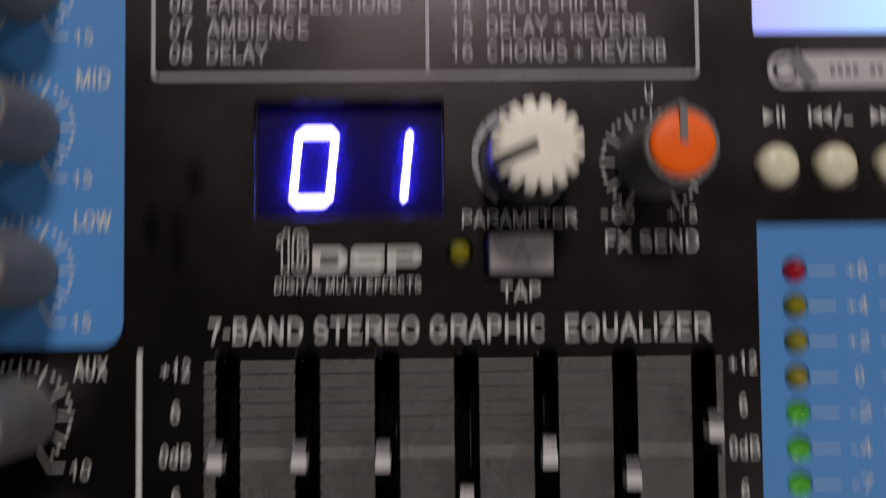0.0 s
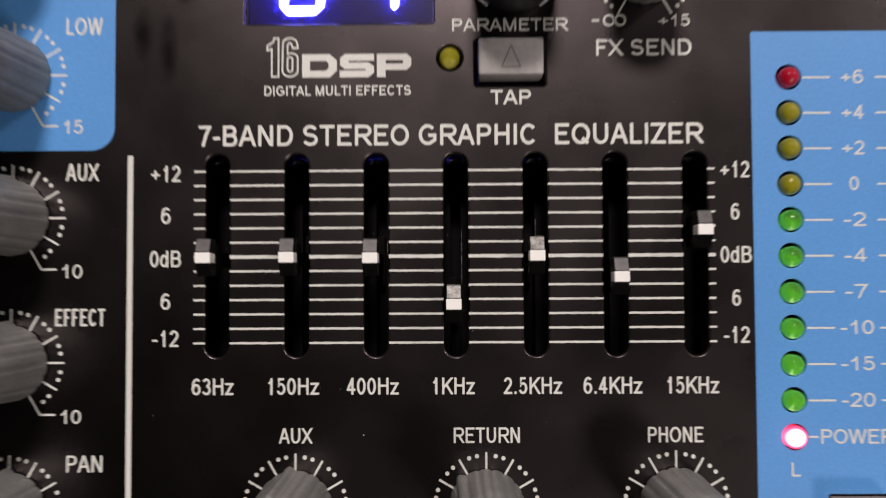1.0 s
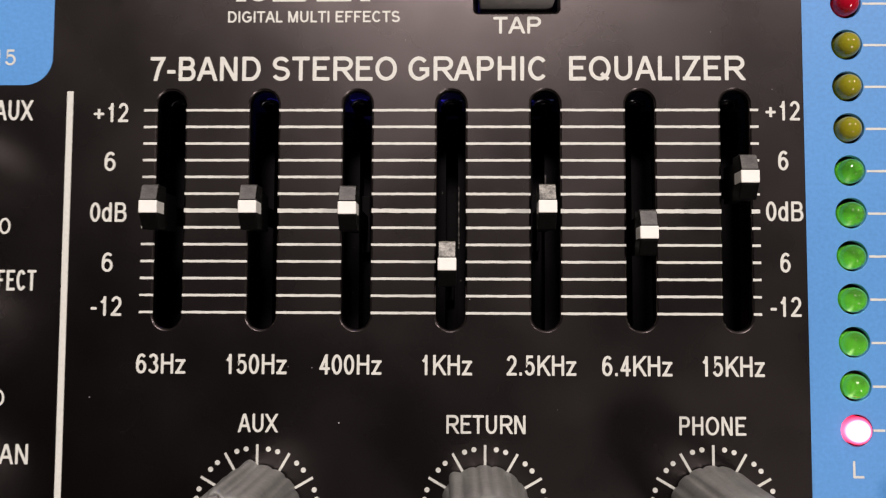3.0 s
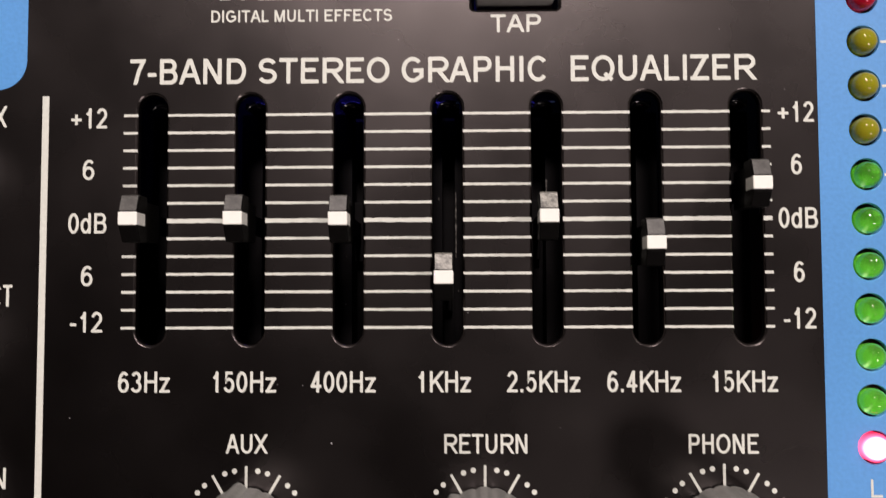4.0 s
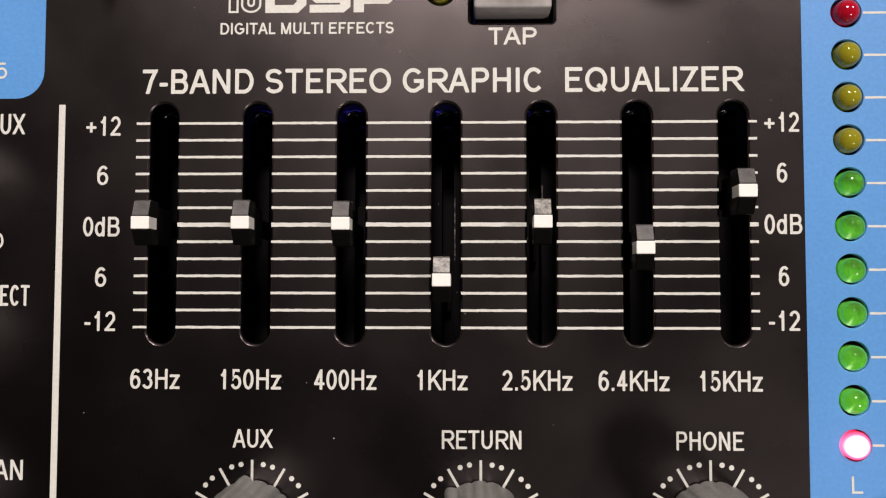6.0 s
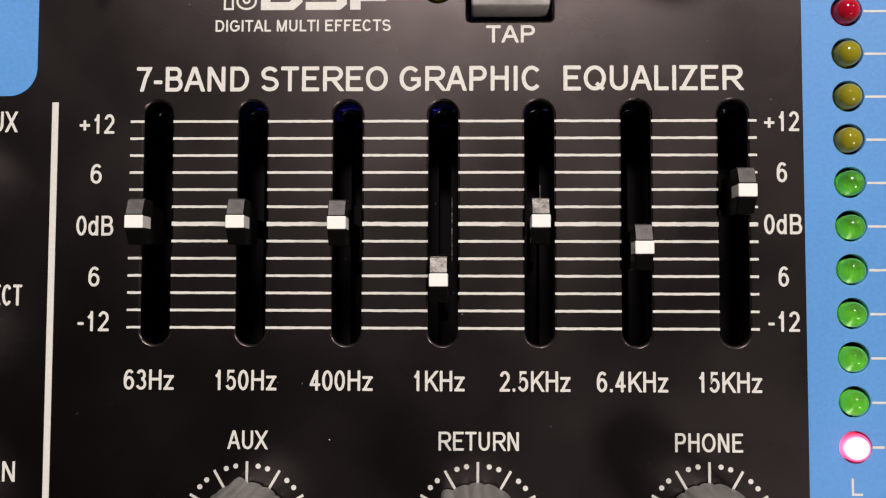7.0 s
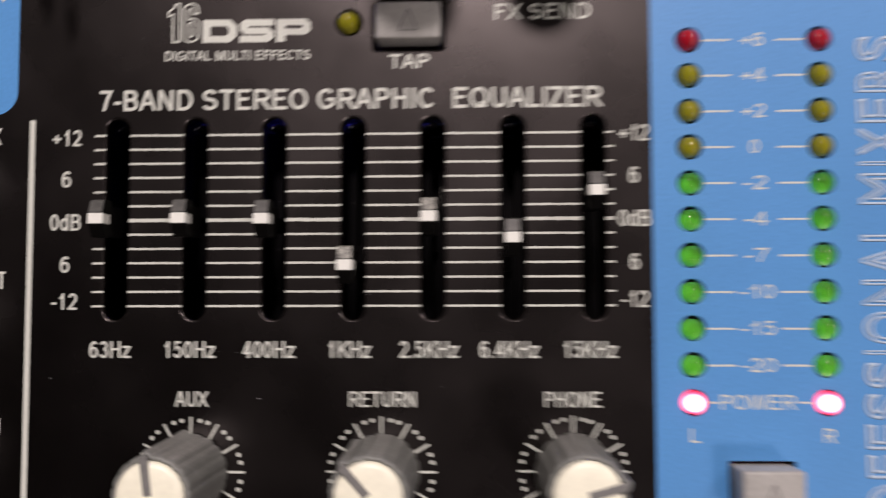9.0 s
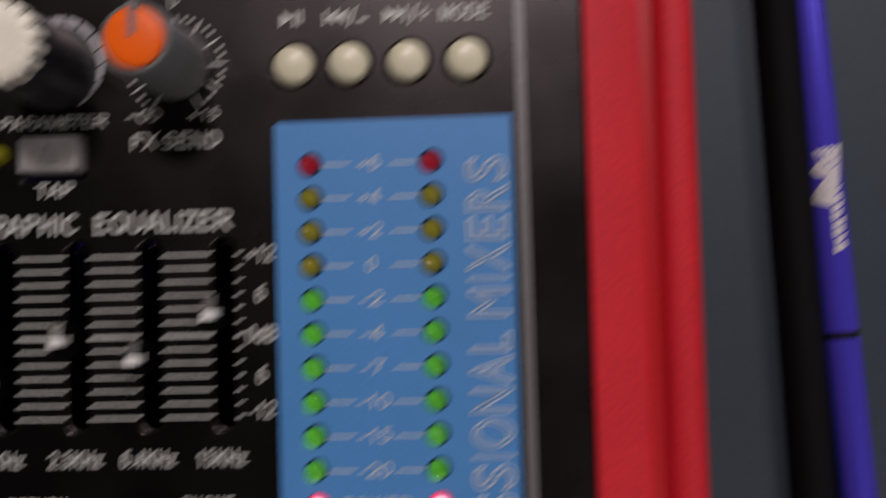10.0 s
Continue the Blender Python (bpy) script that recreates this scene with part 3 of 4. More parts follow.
for x in SLOTS:
    unit = part("fader_track", TRACK_MESH, TRACK, mixer, "black fader track below its slot", at=(x, 0, 0))
    part("end_lip", LIP_MESH, LIP, unit, "glossy rounded end lip")
    # broken pale streak along the groove's edge paints a glint, with a few crumbs
    if x in SLOTS[2:5]:
        glint_streak, rng = bmesh.new(), random.Random(int(x * 10))
        y0, y1 = {SLOTS[2]: (-10.4, -8.4), SLOTS[3]: (-14.2, -6.8), SLOTS[4]: (-8.6, -5.6)}[x]
        for k in range(int((y1 - y0) / 0.3)):
            y, half = y0 + 0.3 * k, rng.uniform(0.03, 0.09)
            box_into(glint_streak, 0.80 - half, 0.80 + half, y, y + 0.3, -9.02, -8.9 + rng.uniform(-0.03, 0.03))
        for k in range(4):
            y, dx = rng.uniform(-20, -6), rng.choice((-1.3, -1.0, 1.1, 1.25)) + rng.uniform(-0.1, 0.1)
            box_into(glint_streak, dx - 0.06, dx + 0.05, y - 0.08, y + 0.06, -9.02, -8.9)
        tagged(part("glint_streak", glint_streak, GLINT_AND_CRUMBS, unit, "broken pale streak painting a glint, with crumbs"), kind="stuff")

FADERS = [-11.03, -11.02, -11.13, -16.71, -10.95, -13.51, -7.94]


def fader_cap_mesh():
    """Narrow cap: long slopes towards both ends, flat ridge across the middle."""
    bm = bmesh.new()
    w = 0.91
    prof = [(-2.15, 2.9), (-2.2, 4.75), (-0.74, 5.75), (0.74, 5.75), (2.2, 5.15), (2.35, 4.7), (2.35, 2.9)]
    l = [bm.verts.new((-w, y, z)) for y, z in prof]
    r = [bm.verts.new((w, y, z)) for y, z in prof]
    n = len(prof)
    for i in range(n):
        bm.faces.new((l[i], r[i], r[(i + 1) % n], l[(i + 1) % n]))
    bm.faces.new(l)
    bm.faces.new(r[::-1])
    bmesh.ops.recalc_face_normals(bm, faces=bm.faces[:])
    bmesh.ops.bevel(bm, geom=bm.edges[:], offset=0.14, segments=2, profile=0.5, affect="EDGES")
    box_into(bm, -0.55, 0.55, -1.9, 1.9, -1.5, 2.95)
    box_into(bm, -0.35, 0.35, -0.9, 0.9, -12.0, -1.45)
    return finish(bm)


CAP_MESH = fader_cap_mesh()
STRIPE_MESH = finish(box(-0.925, 0.925, -0.62, 0.66, 3.5, 5.86, 0.1))
# thin plate over the cap's north slope, carrying its lit tone as colour
grip = bmesh.new()
for y, z in ((0.76, 5.775), (2.2, 5.18), (2.36, 4.72)):
    for x in (-0.81, 0.81):
        grip.verts.new((x, y, z + 0.02))
gv = grip.verts[:]
grip.faces.new((gv[0], gv[1], gv[3], gv[2]))
grip.faces.new((gv[2], gv[3], gv[5], gv[4]))
bmesh.ops.recalc_face_normals(grip, faces=grip.faces[:])
GRIP_MESH = finish(grip)
CARRIER_MESH = finish(box(-0.62, 0.62, -3.4, 3.4, -12.6, -11.4, 0.15))
for x, y in zip(SLOTS, FADERS):
    cap = part("fader", CAP_MESH, FADER, mixer, "narrow dark fader cap with a white stripe", at=(x - 0.3, y, 0))
    part("stripe", STRIPE_MESH, FADER_WHITE, cap, "white stripe")
    rubbed = x in SLOTS[3:5]
    part("grip_face", GRIP_MESH.copy(), GRIP_RUBBED_LIT if rubbed else FADER_GRIP_LIT, cap, "rubbed grip slope, coloured pale for wear and highlight" if rubbed else "worn grip slope, coloured grey as the lit side")
    part("carrier", CARRIER_MESH, TRACK, cap)

words("title_lettering", "7-BAND STEREO GRAPHIC  EQUALIZER", 0.55, 63.95, 5.82, 3.18, mixer, weight=0.156)
for body, x0, x1 in (("63Hz", -0.15, 5.07), ("150Hz", 9.32, 15.74), ("400Hz", 19.19, 25.70), ("1KHz", 29.89, 35.16),
                     ("2.5KHz", 38.74, 45.99), ("6.4KHz", 48.67, 55.94), ("15KHz", 58.99, 65.45)):
    words("band_lettering", body, x0, x1, -25.9, -28.0, mixer)
for body, x0, x1, top in (("+12", -5.42, -1.72, 0.80), ("6", -4.13, -2.94, -4.48), ("0dB", -5.52, -1.60, -9.93),
                          ("6", -4.11, -2.93, -15.26), ("-12", -5.14, -1.86, -19.90),
                          ("+12", 66.06, 69.65, 0.95), ("6", 67.27, 68.34, -4.35), ("0dB", 65.90, 69.78, -9.72),
                          ("6", 67.28, 68.34, -15.10), ("-12", 66.18, 69.36, -19.70)):
    words("scale_lettering", body, x0, x1, top, top - 2.08, mixer)


# ---- knobs ----
TICK = finish(box(-0.135, 0.135, 4.6, 6.75, 0.0, 0.035))
LEG = finish(box(-0.135, 0.135, 4.6, 7.5, 0.0, 0.035))
FOOT = finish(box(0, 1.9, -0.1, 0.17, 0.0, 0.035))
DOT = plate([disc(0, 0, 0.27, 12)], 0.0, 0.035)


def dial(x, y, base, legs=True, reach=6.75):
    for k in range(-4, 5):
        part("dial_tick", TICK, INK, mixer, at=(x, y, base), turn=30 * k)
    for k in range(-5, 5):
        for f in (10.5, 19.5):
            a = radians(30 * k + f)
            part("dial_dot", DOT, INK, mixer, at=(x + math.sin(a) * (reach - 0.38), y + math.cos(a) * (reach - 0.38), base))
    for s in (-1, 1):
        part("dial_tick", LEG if legs else TICK, INK, mixer, at=(x, y, base), turn=-150 * s)
        if legs:
            fx = x + 7.5 * math.sin(radians(150 * s))
            part("dial_foot", FOOT, INK, mixer, at=(fx if s > 0 else fx - 1.9, y + 7.5 * math.cos(radians(150)), base))


def knob_wobble(a, z):
    flute = -0.17 * max(0.0, math.cos(18 * a)) ** 2
    d = (a - math.pi / 2 + math.pi) % (2 * math.pi) - math.pi
    return flute + 0.55 * math.exp(-(d / 0.13) ** 2)


KNOB_MESH = finish(lathe([(4.75, 0.35), (4.78, 0.9), (4.62, 4.0), (4.5, 9.0), (4.42, 13.4), (4.3, 13.95), (3.92, 14.15), (3.78, 13.85), (0, 13.7)], 108, knob_wobble), True, 50)
KNOB_CAP = finish(lathe([(3.74, 13.6), (3.72, 14.25), (3.56, 14.48), (3.05, 14.62), (1.8, 14.74), (0, 14.78)], 48), True)
SHAFT = finish(lathe([(3.0, -1.0), (3.0, 0.5), (0, 0.5)], 24))
KNOB_LINE = finish(box(-0.46, 0.46, 0.1, 4.4, 14.1, 14.86, 0.1))


def knob(x, y, cap_mat, cap_label, aim=0, legs=True, body=None, base=0.05):
    k = part("knob", KNOB_MESH, body or KNOB, mixer, "grey fluted knob with " + cap_label, at=(x, y, base), turn=aim)
    cap = part("cap", KNOB_CAP.copy(), cap_mat, k, cap_label)
    part("pointer", KNOB_LINE, POINTER, k, "grey pointer line")
    part("shaft", SHAFT, CHASSIS, k)
    dial(x, y, base, legs)
    return k


for y, mat, tag in ((48.55, CAP_BLUE, "blue cap"), (30.45, CAP_BLUE, "blue cap"), (12.35, CAP_BLUE, "blue cap"),
                    (-5.75, CAP_PLUM, "plum cap"), (-23.9, CAP_ORANGE, "orange cap"), (-42.1, CAP_WHITE, "white cap")):
    knob(-22.9, y, mat, tag)
for x, y, aim in ((12.82, -42.0, 8), (36.52, -41.9, 42), (60.0, -41.75, -75)):
    knob(x, y, CAP_WHITE, "white cap", aim=aim)
knob(56.85, 25.5, CAP_ORANGE, "orange cap", legs=False)

for body, x0, x1, top, bottom in (("HI", -16.1, -13.6, 55.9, 53.6), ("MID", -16.15, -11.9, 37.75, 35.55), ("LOW", -16.3, -11.64, 19.65, 17.5),
                                  ("15", -16.5, -14.1, 42.85, 41.1), ("15", -16.5, -14.1, 24.75, 23.0), ("15", -16.5, -14.1, 6.65, 4.9),
                                  ("AUX", -16.2, -12.0, 1.1, -1.1), ("10", -16.5, -14.0, -11.6, -13.35),
                                  ("EFFECT", -17.36, -11.05, -17.15, -19.35), ("10", -16.5, -14.0, -29.75, -31.5),
                                  ("PAN", -15.77, -11.27, -35.4, -37.5)):
    words("knob_lettering", body, x0, x1, top, bottom, mixer, z=0.05)
for body, x0, x1 in (("AUX", 10.74, 14.93), ("RETURN", 32.5, 40.71), ("PHONE", 56.57, 63.43)):
    words("knob_lettering", body, x0, x1, -32.1, -34.02, mixer)
part("divider_line", box(-8.38, -7.70, -88, 2.07, 0.002, 0.05), INK, mixer, "white printed divider line")

# encoder with a toothed white cap
TEETH = 16


def tooth_wobble(a, z):
    return 0.0 if z > 15.6 else -1.1 * max(0.0, math.cos(TEETH * a)) ** 1.5


enc = part("encoder_knob", lathe([(5.5, 0.3), (5.55, 1.0), (5.3, 8.0), (5.1, 14.4), (4.9, 14.7), (0, 14.7)], 72), KNOB_BLACK, mixer,
           "black encoder knob with a toothed white cap", at=(40.5, 25.4, 0), smooth=True)
part("cap", lathe([(5.25, 13.2), (5.25, 15.2), (5.05, 15.5), (3.7, 15.68), (3.0, 15.74), (0, 15.8)], 16 * 14, tooth_wobble), CAP_WHITE, enc, "white toothed cap", smooth=True)
part("pointer", box(-0.62, 0.62, 0.0, 5.4, 15.0, 15.86, 0.08), KNOB_BLACK, enc, "black pointer line", turn=113)
part("shaft", SHAFT, CHASSIS, enc)
for k in range(15):
    bm, quads = bmesh.new(), []
    for a in np.linspace(radians(-148 + 20 * k), radians(-148 + 20 * k + 17.5), 5):
        d = Vector((math.sin(a), math.cos(a)))
        quads.append((bm.verts.new((d.x * 5.75, d.y * 5.75 - 0.35, 0.035)), bm.verts.new((d.x * 6.55, d.y * 6.55, 0.035))))
    for (p, q), (r, s) in zip(quads, quads[1:]):
        bm.faces.new((p, r, s, q))
    bmesh.ops.recalc_face_normals(bm, faces=bm.faces[:])
    part("ring_segment", bm, GREY_INK, mixer, at=(40.4, 26.35, 0))

words("knob_lettering", "PARAMETER", 32.56, 47.16, 19.2, 17.6, mixer, weight=0.16)
words("knob_lettering", "FX SEND", 50.7, 62.67, 16.42, 14.36, mixer, weight=0.155)
words("knob_lettering", "+15", 58.63, 62.51, 19.55, 18.07, mixer)
words("knob_lettering", "U", 56.1, 57.15, 35.2, 33.5, mixer)
bm = bmesh.new()
box_into(bm, 50.2, 51.1, 18.70, 18.98, 0.002, 0.035)
part("knob_lettering", bm, INK, mixer)
for cx in (52.35, 53.75):
    part("knob_lettering", plate([disc(cx, 18.85, 0.78, 20), disc(cx, 18.85, 0.5, 20)], 0.002, 0.035), INK, mixer)
words("knob_lettering", "TAP", 37.36, 42.46, 10.12, 8.27, mixer, weight=0.17)


# ---- push buttons ----
def push_key(x, y, w, h, top, label):
    b = part("push_button", box(-w / 2, w / 2, -h / 2, h / 2, -6.0, top, 0.35, 3), BUTTON, mixer, label, at=(x, y, 0), smooth=True)
    bm = bmesh.new()
    for s in (-1, 1):
        p0, p1 = Vector((s * 1.15, -1.35)), Vector((0.0, 1.35))
        d = (p1 - p0).normalized()
        n = Vector((-d.y, d.x)) * 0.09
        v = [bm.verts.new((*(p0 + n), top + 0.03)), bm.verts.new((*(p0 - n), top + 0.03)), bm.verts.new((*(p1 - n), top + 0.03)), bm.verts.new((*(p1 + n), top + 0.03))]
        bm.faces.new(v)
    bm.faces.new([bm.verts.new(p) for p in ((-1.2, -1.44, top + 0.032), (1.2, -1.44, top + 0.032), (1.2, -1.27, top + 0.032), (-1.2, -1.27, top + 0.032))])
    bmesh.ops.recalc_face_normals(bm, faces=bm.faces[:])
    part("engraved_mark", bm, POINTER, b, "engraved triangle mark")
    return b


push_key(TAP[0], TAP[1] + 0.33, 8.1, 4.7, 2.0, "grey rectangular push button")
push_key(MUTE[0], MUTE[1], 7.3, 5.8, 4.6, "grey rectangular push button on the blue field")
DOME = finish(lathe([(2.68, -4.0), (2.68, 0.3), (2.58, 0.7), (2.27, 1.08), (1.55, 1.36), (0.75, 1.48), (0, 1.5)], 40), True)
for x in PUSH_X:
    part("round_button", DOME, CAP_CREAM, mixer, "cream domed round button", at=(x, PUSH_Y, 0))

# ---- level meter ----
LED_MESH = finish(lathe([(0, -3.2), (1.30, -3.2), (1.30, 0.2), (1.285, 0.45), (1.22, 0.74), (1.09, 1.01), (0.90, 1.23), (0.64, 1.40), (0.33, 1.50), (0, 1.53)], 40), True, 60)
LIT_MESH = finish(lathe([(1.45, -3.0), (1.45, 0.1), (1.42, 0.36), (1.30, 0.62), (1.06, 0.86), (0.7, 1.02), (0.35, 1.09), (0, 1.11)], 40), True, 60)
LED_CUP_MESH = finish(lathe([(1.2, -3.0), (1.2, 0.0), (1.12, 0.0), (0.84, -1.2), (0.43, -1.3), (0, -1.0)], 24), True, 30)


EDGE_MESH = finish(lathe([(1.585, -0.5), (1.60, -0.04), (1.63, 0.045), (1.67, 0.06), (1.72, 0.052)], 40), True, 60)
led_rng = random.Random(5)


def lamp_led(x, y, mat, cup, tag):
    dx, dy = led_rng.uniform(-0.05, 0.05), led_rng.uniform(-0.05, 0.05)
    led = part("indicator_led", LED_MESH.copy(), mat, mixer, tag + " domed indicator lamp", at=(x - 0.08 + dx, y - 0.09 + dy, 0))
    led.visible_shadow = False
    part("reflector_cup", LED_CUP_MESH.copy(), cup, led)


LEVELS = ("+6", "+4", "+2", "0", "-2", "-4", "-7", "-10", "-15", "-20")
for x in LED_X:
    for i, y in enumerate(LED_Y):
        part("hole_edge", EDGE_MESH, BLUE_EDGE, mixer, "rolled blue edge of a lamp hole", at=(x, y, 0))
        if i == 10:
            part("power_led", LIT_MESH, LED_LIT, mixer, "lit red power lamp", at=(x, y, 0))
            continue
        mat, cup, tag = ((LED_RED, CUP_RED, "unlit red") if i == 0 else (LED_YELLOW, CUP_YELLOW, "unlit yellow") if i < 4
                         else (LED_GREEN, CUP_GREEN, "green"))
        lamp_led(x, y, mat, cup, tag)
lamp_led(32.27, 14.25, LED_YELLOW, CUP_YELLOW, "unlit yellow")
for body, y in zip(LEVELS, LED_Y):
    wide = {1: 1.15, 2: 2.75, 3: 4.1}[len(body)]
    words("level_lettering", body, 82.65 - wide / 2, 82.65 + wide / 2, y + 0.9, y - 0.85, mixer, z=0.05)
    for x0 in (76.45, 85.5):
        print_line("level_line", x0, x0 + 3.45, y - 0.05, 0.12, 0.08)
words("level_lettering", "POWER", 77.95, 86.9, LED_Y[10] + 0.95, LED_Y[10] - 0.85, mixer, z=0.05)
for x0, x1 in ((76.4, 77.6), (87.3, 88.95)):
    print_line("level_line", x0, x1, LED_Y[10], 0.12, 0.08)
words("level_lettering", "L", 74.22, 75.35, -36.5, -38.25, mixer, z=0.05)
words("level_lettering", "R", 90.25, 91.6, -36.5, -38.25, mixer, z=0.05)
words("side_lettering", "MIXERS", 95.55, 100.6, 11.8, -9.3, mixer, mat=BLUE_INK, wire=0.028, z=0.05, upright=True)
words("side_lettering", "PROFESSIONAL", 95.55, 100.6, -11.3, -54.8, mixer, mat=BLUE_INK, wire=0.028, z=0.05, upright=True)

# ---- effects display ----
part("display_window", box(5.0, 31.5, 17.5, 35.0, -4.0, -2.2), SCREEN, mixer, "dark display window with lit blue digits")
part("display_module", box(7.0, 29.5, 17.2, 17.45, -4.0, -2.6), LEAK, mixer, "lit edge of the display module inside the case")
rim = plate([round_rect(5.6, 31.0, 18.0, 34.4, 0.3), round_rect(6.45, 30.08, 18.82, 33.5, 0.25)], -2.2, -1.22)
part("display_rim", rim, CHASSIS, mixer)


# pane added over the digits only to draw a bloom-like halo
part("digit_halo_pane", plate([round_rect(6.5, 30.03, 18.87, 33.46, 0.2)], -1.42, -1.3), HALO_PANE, mixer, "frosted blue pane added to give the digits a halo")


def segment(x0, y0, x1, y1, half=0.54):
    """One bar with pointed ends, leaning with the digit."""
    lean = 0.10
    p, q = Vector((x0, y0)), Vector((x1, y1))
    d = (q - p).normalized()
    n = Vector((-d.y, d.x)) * half
    pts = [p, p + d * half + n, q - d * half + n, q, q - d * half - n, p + d * half - n]
    pts = [(v.x + lean * v.y, v.y) for v in pts]
    return plate([pts], -2.2, -2.02)


DIGIT_H, DIGIT_W = 8.9, 4.7
for dx, lit in ((10.8, "abcdef"), (20.4, "bc")):
    h, w = DIGIT_H, DIGIT_W
    where = {"a": (0, h, w, h), "b": (w, h, w, h / 2), "c": (w, h / 2, w, 0), "d": (0, 0, w, 0), "e": (0, h / 2, 0, 0), "f": (0, h, 0, h / 2)}
    for s in lit:
        x0, y0, x1, y1 = where[s]
        part("digit_segment", segment(x0, y0, x1, y1), SEGMENT, mixer, "glowing blue-white digit segment", at=(dx, 21.0, 0))



def outlined(loops, x0, x1, y0, y1, half=0.11):
    """A character printed in outline only."""
    bm = bmesh.new()
    for k, loop in enumerate(loops):
        ribbon(bm, [Vector((x0 + (x1 - x0) * x, y0 + (y1 - y0) * y)) for x, y in loop + loop[:1]], half, 0.03 + 0.0015 * k, random.Random(k))
    return part("effects_logo", bm, INK, mixer)


outlined([[(0.4, 0), (1, 0), (1, 1), (0.62, 1), (0.5, 0.9), (0, 0.8), (0, 0.68), (0.4, 0.72)]], 9.2, 10.62, 11.98, 16.88)
outlined([[(1, 0.74), (0.98, 0.84)] + arc(0.5, 0.86, 0.46, 0.14, 20, 180, 8) + arc(0.5, 0.16, 0.5, 0.16, 180, 360, 12)
          + arc(0.55, 0.48, 0.45, 0.13, 0, 110, 6) + [(0.34, 0.58), (0.34, 0.8), (0.42, 0.87), (0.56, 0.87), (0.64, 0.8), (0.66, 0.74)],
          arc(0.5, 0.19, 0.16, 0.06, 180, 360, 6) + arc(0.5, 0.45, 0.16, 0.06, 0, 180, 6)], 11.1, 13.05, 11.98, 16.88)
letter_d = [(13.6, 11.85), (17.1, 11.85), (18.0, 12.7), (18.0, 14.0), (17.1, 14.8), (13.6, 14.8)]
part("effects_logo", plate([letter_d, [(14.6, 12.7), (16.6, 12.7), (16.95, 13.05), (16.95, 13.65), (16.6, 13.95), (14.6, 13.95)]], 0.002, 0.035), INK, mixer)
letter_s = [(18.35, 11.85), (22.0, 11.85), (22.7, 12.45), (22.7, 13.2), (22.0, 13.72), (19.5, 13.72), (19.5, 13.95), (22.7, 13.95), (22.7, 14.8),
            (19.0, 14.8), (18.4, 14.3), (18.4, 13.4), (19.0, 12.9), (21.6, 12.9), (21.6, 12.7), (18.35, 12.7)]
part("effects_logo", plate([letter_s], 0.002, 0.035), INK, mixer)
letter_p = [(23.05, 11.85), (24.15, 11.85), (24.15, 12.75), (26.8, 12.75), (27.4, 13.3), (27.4, 14.25), (26.8, 14.8), (23.05, 14.8)]
part("effects_logo", plate([letter_p, round_rect(24.15, 26.35, 13.55, 14.0, 0.15)], 0.002, 0.035), INK, mixer)
words("effects_logo", "DIGITAL MULTI EFFECTS", 8.82, 27.34, 10.8, 9.55, mixer, weight=0.16)

# ---- effects list ----
for x0, x1 in ((-6.75, -6.25), (28.15, 28.6), (62.75, 63.25)):
    part("list_frame", box(x0, x1, 37.5, 78.0, 0.002, 0.035), GREY_INK, mixer)
part("list_frame", box(-5.9, 62.4, 36.55, 37.05, 0.002, 0.035), GREY_INK, mixer)
for cx, a0 in ((-5.8, 180), (62.3, 270)):
    bm = bmesh.new()
    ring = []
    for k in range(7):
        a = radians(a0 + 15 * k)
        ring.append([bm.verts.new((cx + r * math.cos(a), 37.5 + r * math.sin(a), 0.035)) for r in (0.45, 0.95)])
    for (p, q), (r, s) in zip(ring, ring[1:]):
        bm.faces.new((p, q, s, r))
    part("list_frame", bm, GREY_INK, mixer)
for n, body, xe, row in (("08", "DELAY", 8.0, 0), ("07", "AMBIENCE", 13.25, 1), ("06", "EARLY REFLECTIONS", 25.05, 2)):
    y = 38.8 + 3.2 * row
    words("list_lettering", n, -4.45, -1.55, y + 2.2, y, mixer, mat=GREY_INK)
    words("list_lettering", body, 0.3, xe, y + 2.2, y, mixer, mat=GREY_INK)
for n, body, xe, row in (("16", "CHORUS + REVERB", 59.0, 0), ("15", "DELAY + REVERB", 56.5, 1), ("14", "PITCH SHIFTER", 54.1, 2)):
    y = 38.8 + 3.2 * row
    words("list_lettering", n, 31.4, 34.2, y + 2.2, y, mixer, mat=GREY_INK)
    words("list_lettering", body, 36.0, xe, y + 2.2, y, mixer, mat=GREY_INK)

# ---- player: lit screen, badge, key symbols ----
part("player_screen", box(69.5, 101.4, 41.4, 67.0, -3.0, -1.6), LCD, mixer, "glowing pale blue player screen")
badge = part("badge", plate([round_rect(71.9, 98.5, 35.0, 39.35, 2.15, 10)], 0.002, 0.16, 0.05), BADGE, mixer, "silver rounded badge with dark marks")
part("badge_mark", plate([disc(74.3, 37.2, 1.75), disc(74.3, 37.2, 1.2)], 0.165, 0.2), CHASSIS, badge)
part("badge_mark", box(-1.0, 1.0, -2.3, 2.3, 0.17, 0.24), POINTER, badge, at=(76.4, 37.3, 0), turn=35)
for k in range(6):
    part("badge_mark", box(0, 0.6, -0.6, 0.6, 0.165, 0.2), POINTER, badge, at=(80.0 + 1.0 * k + (1.2 if k > 3 else 0), 37.1, 0))


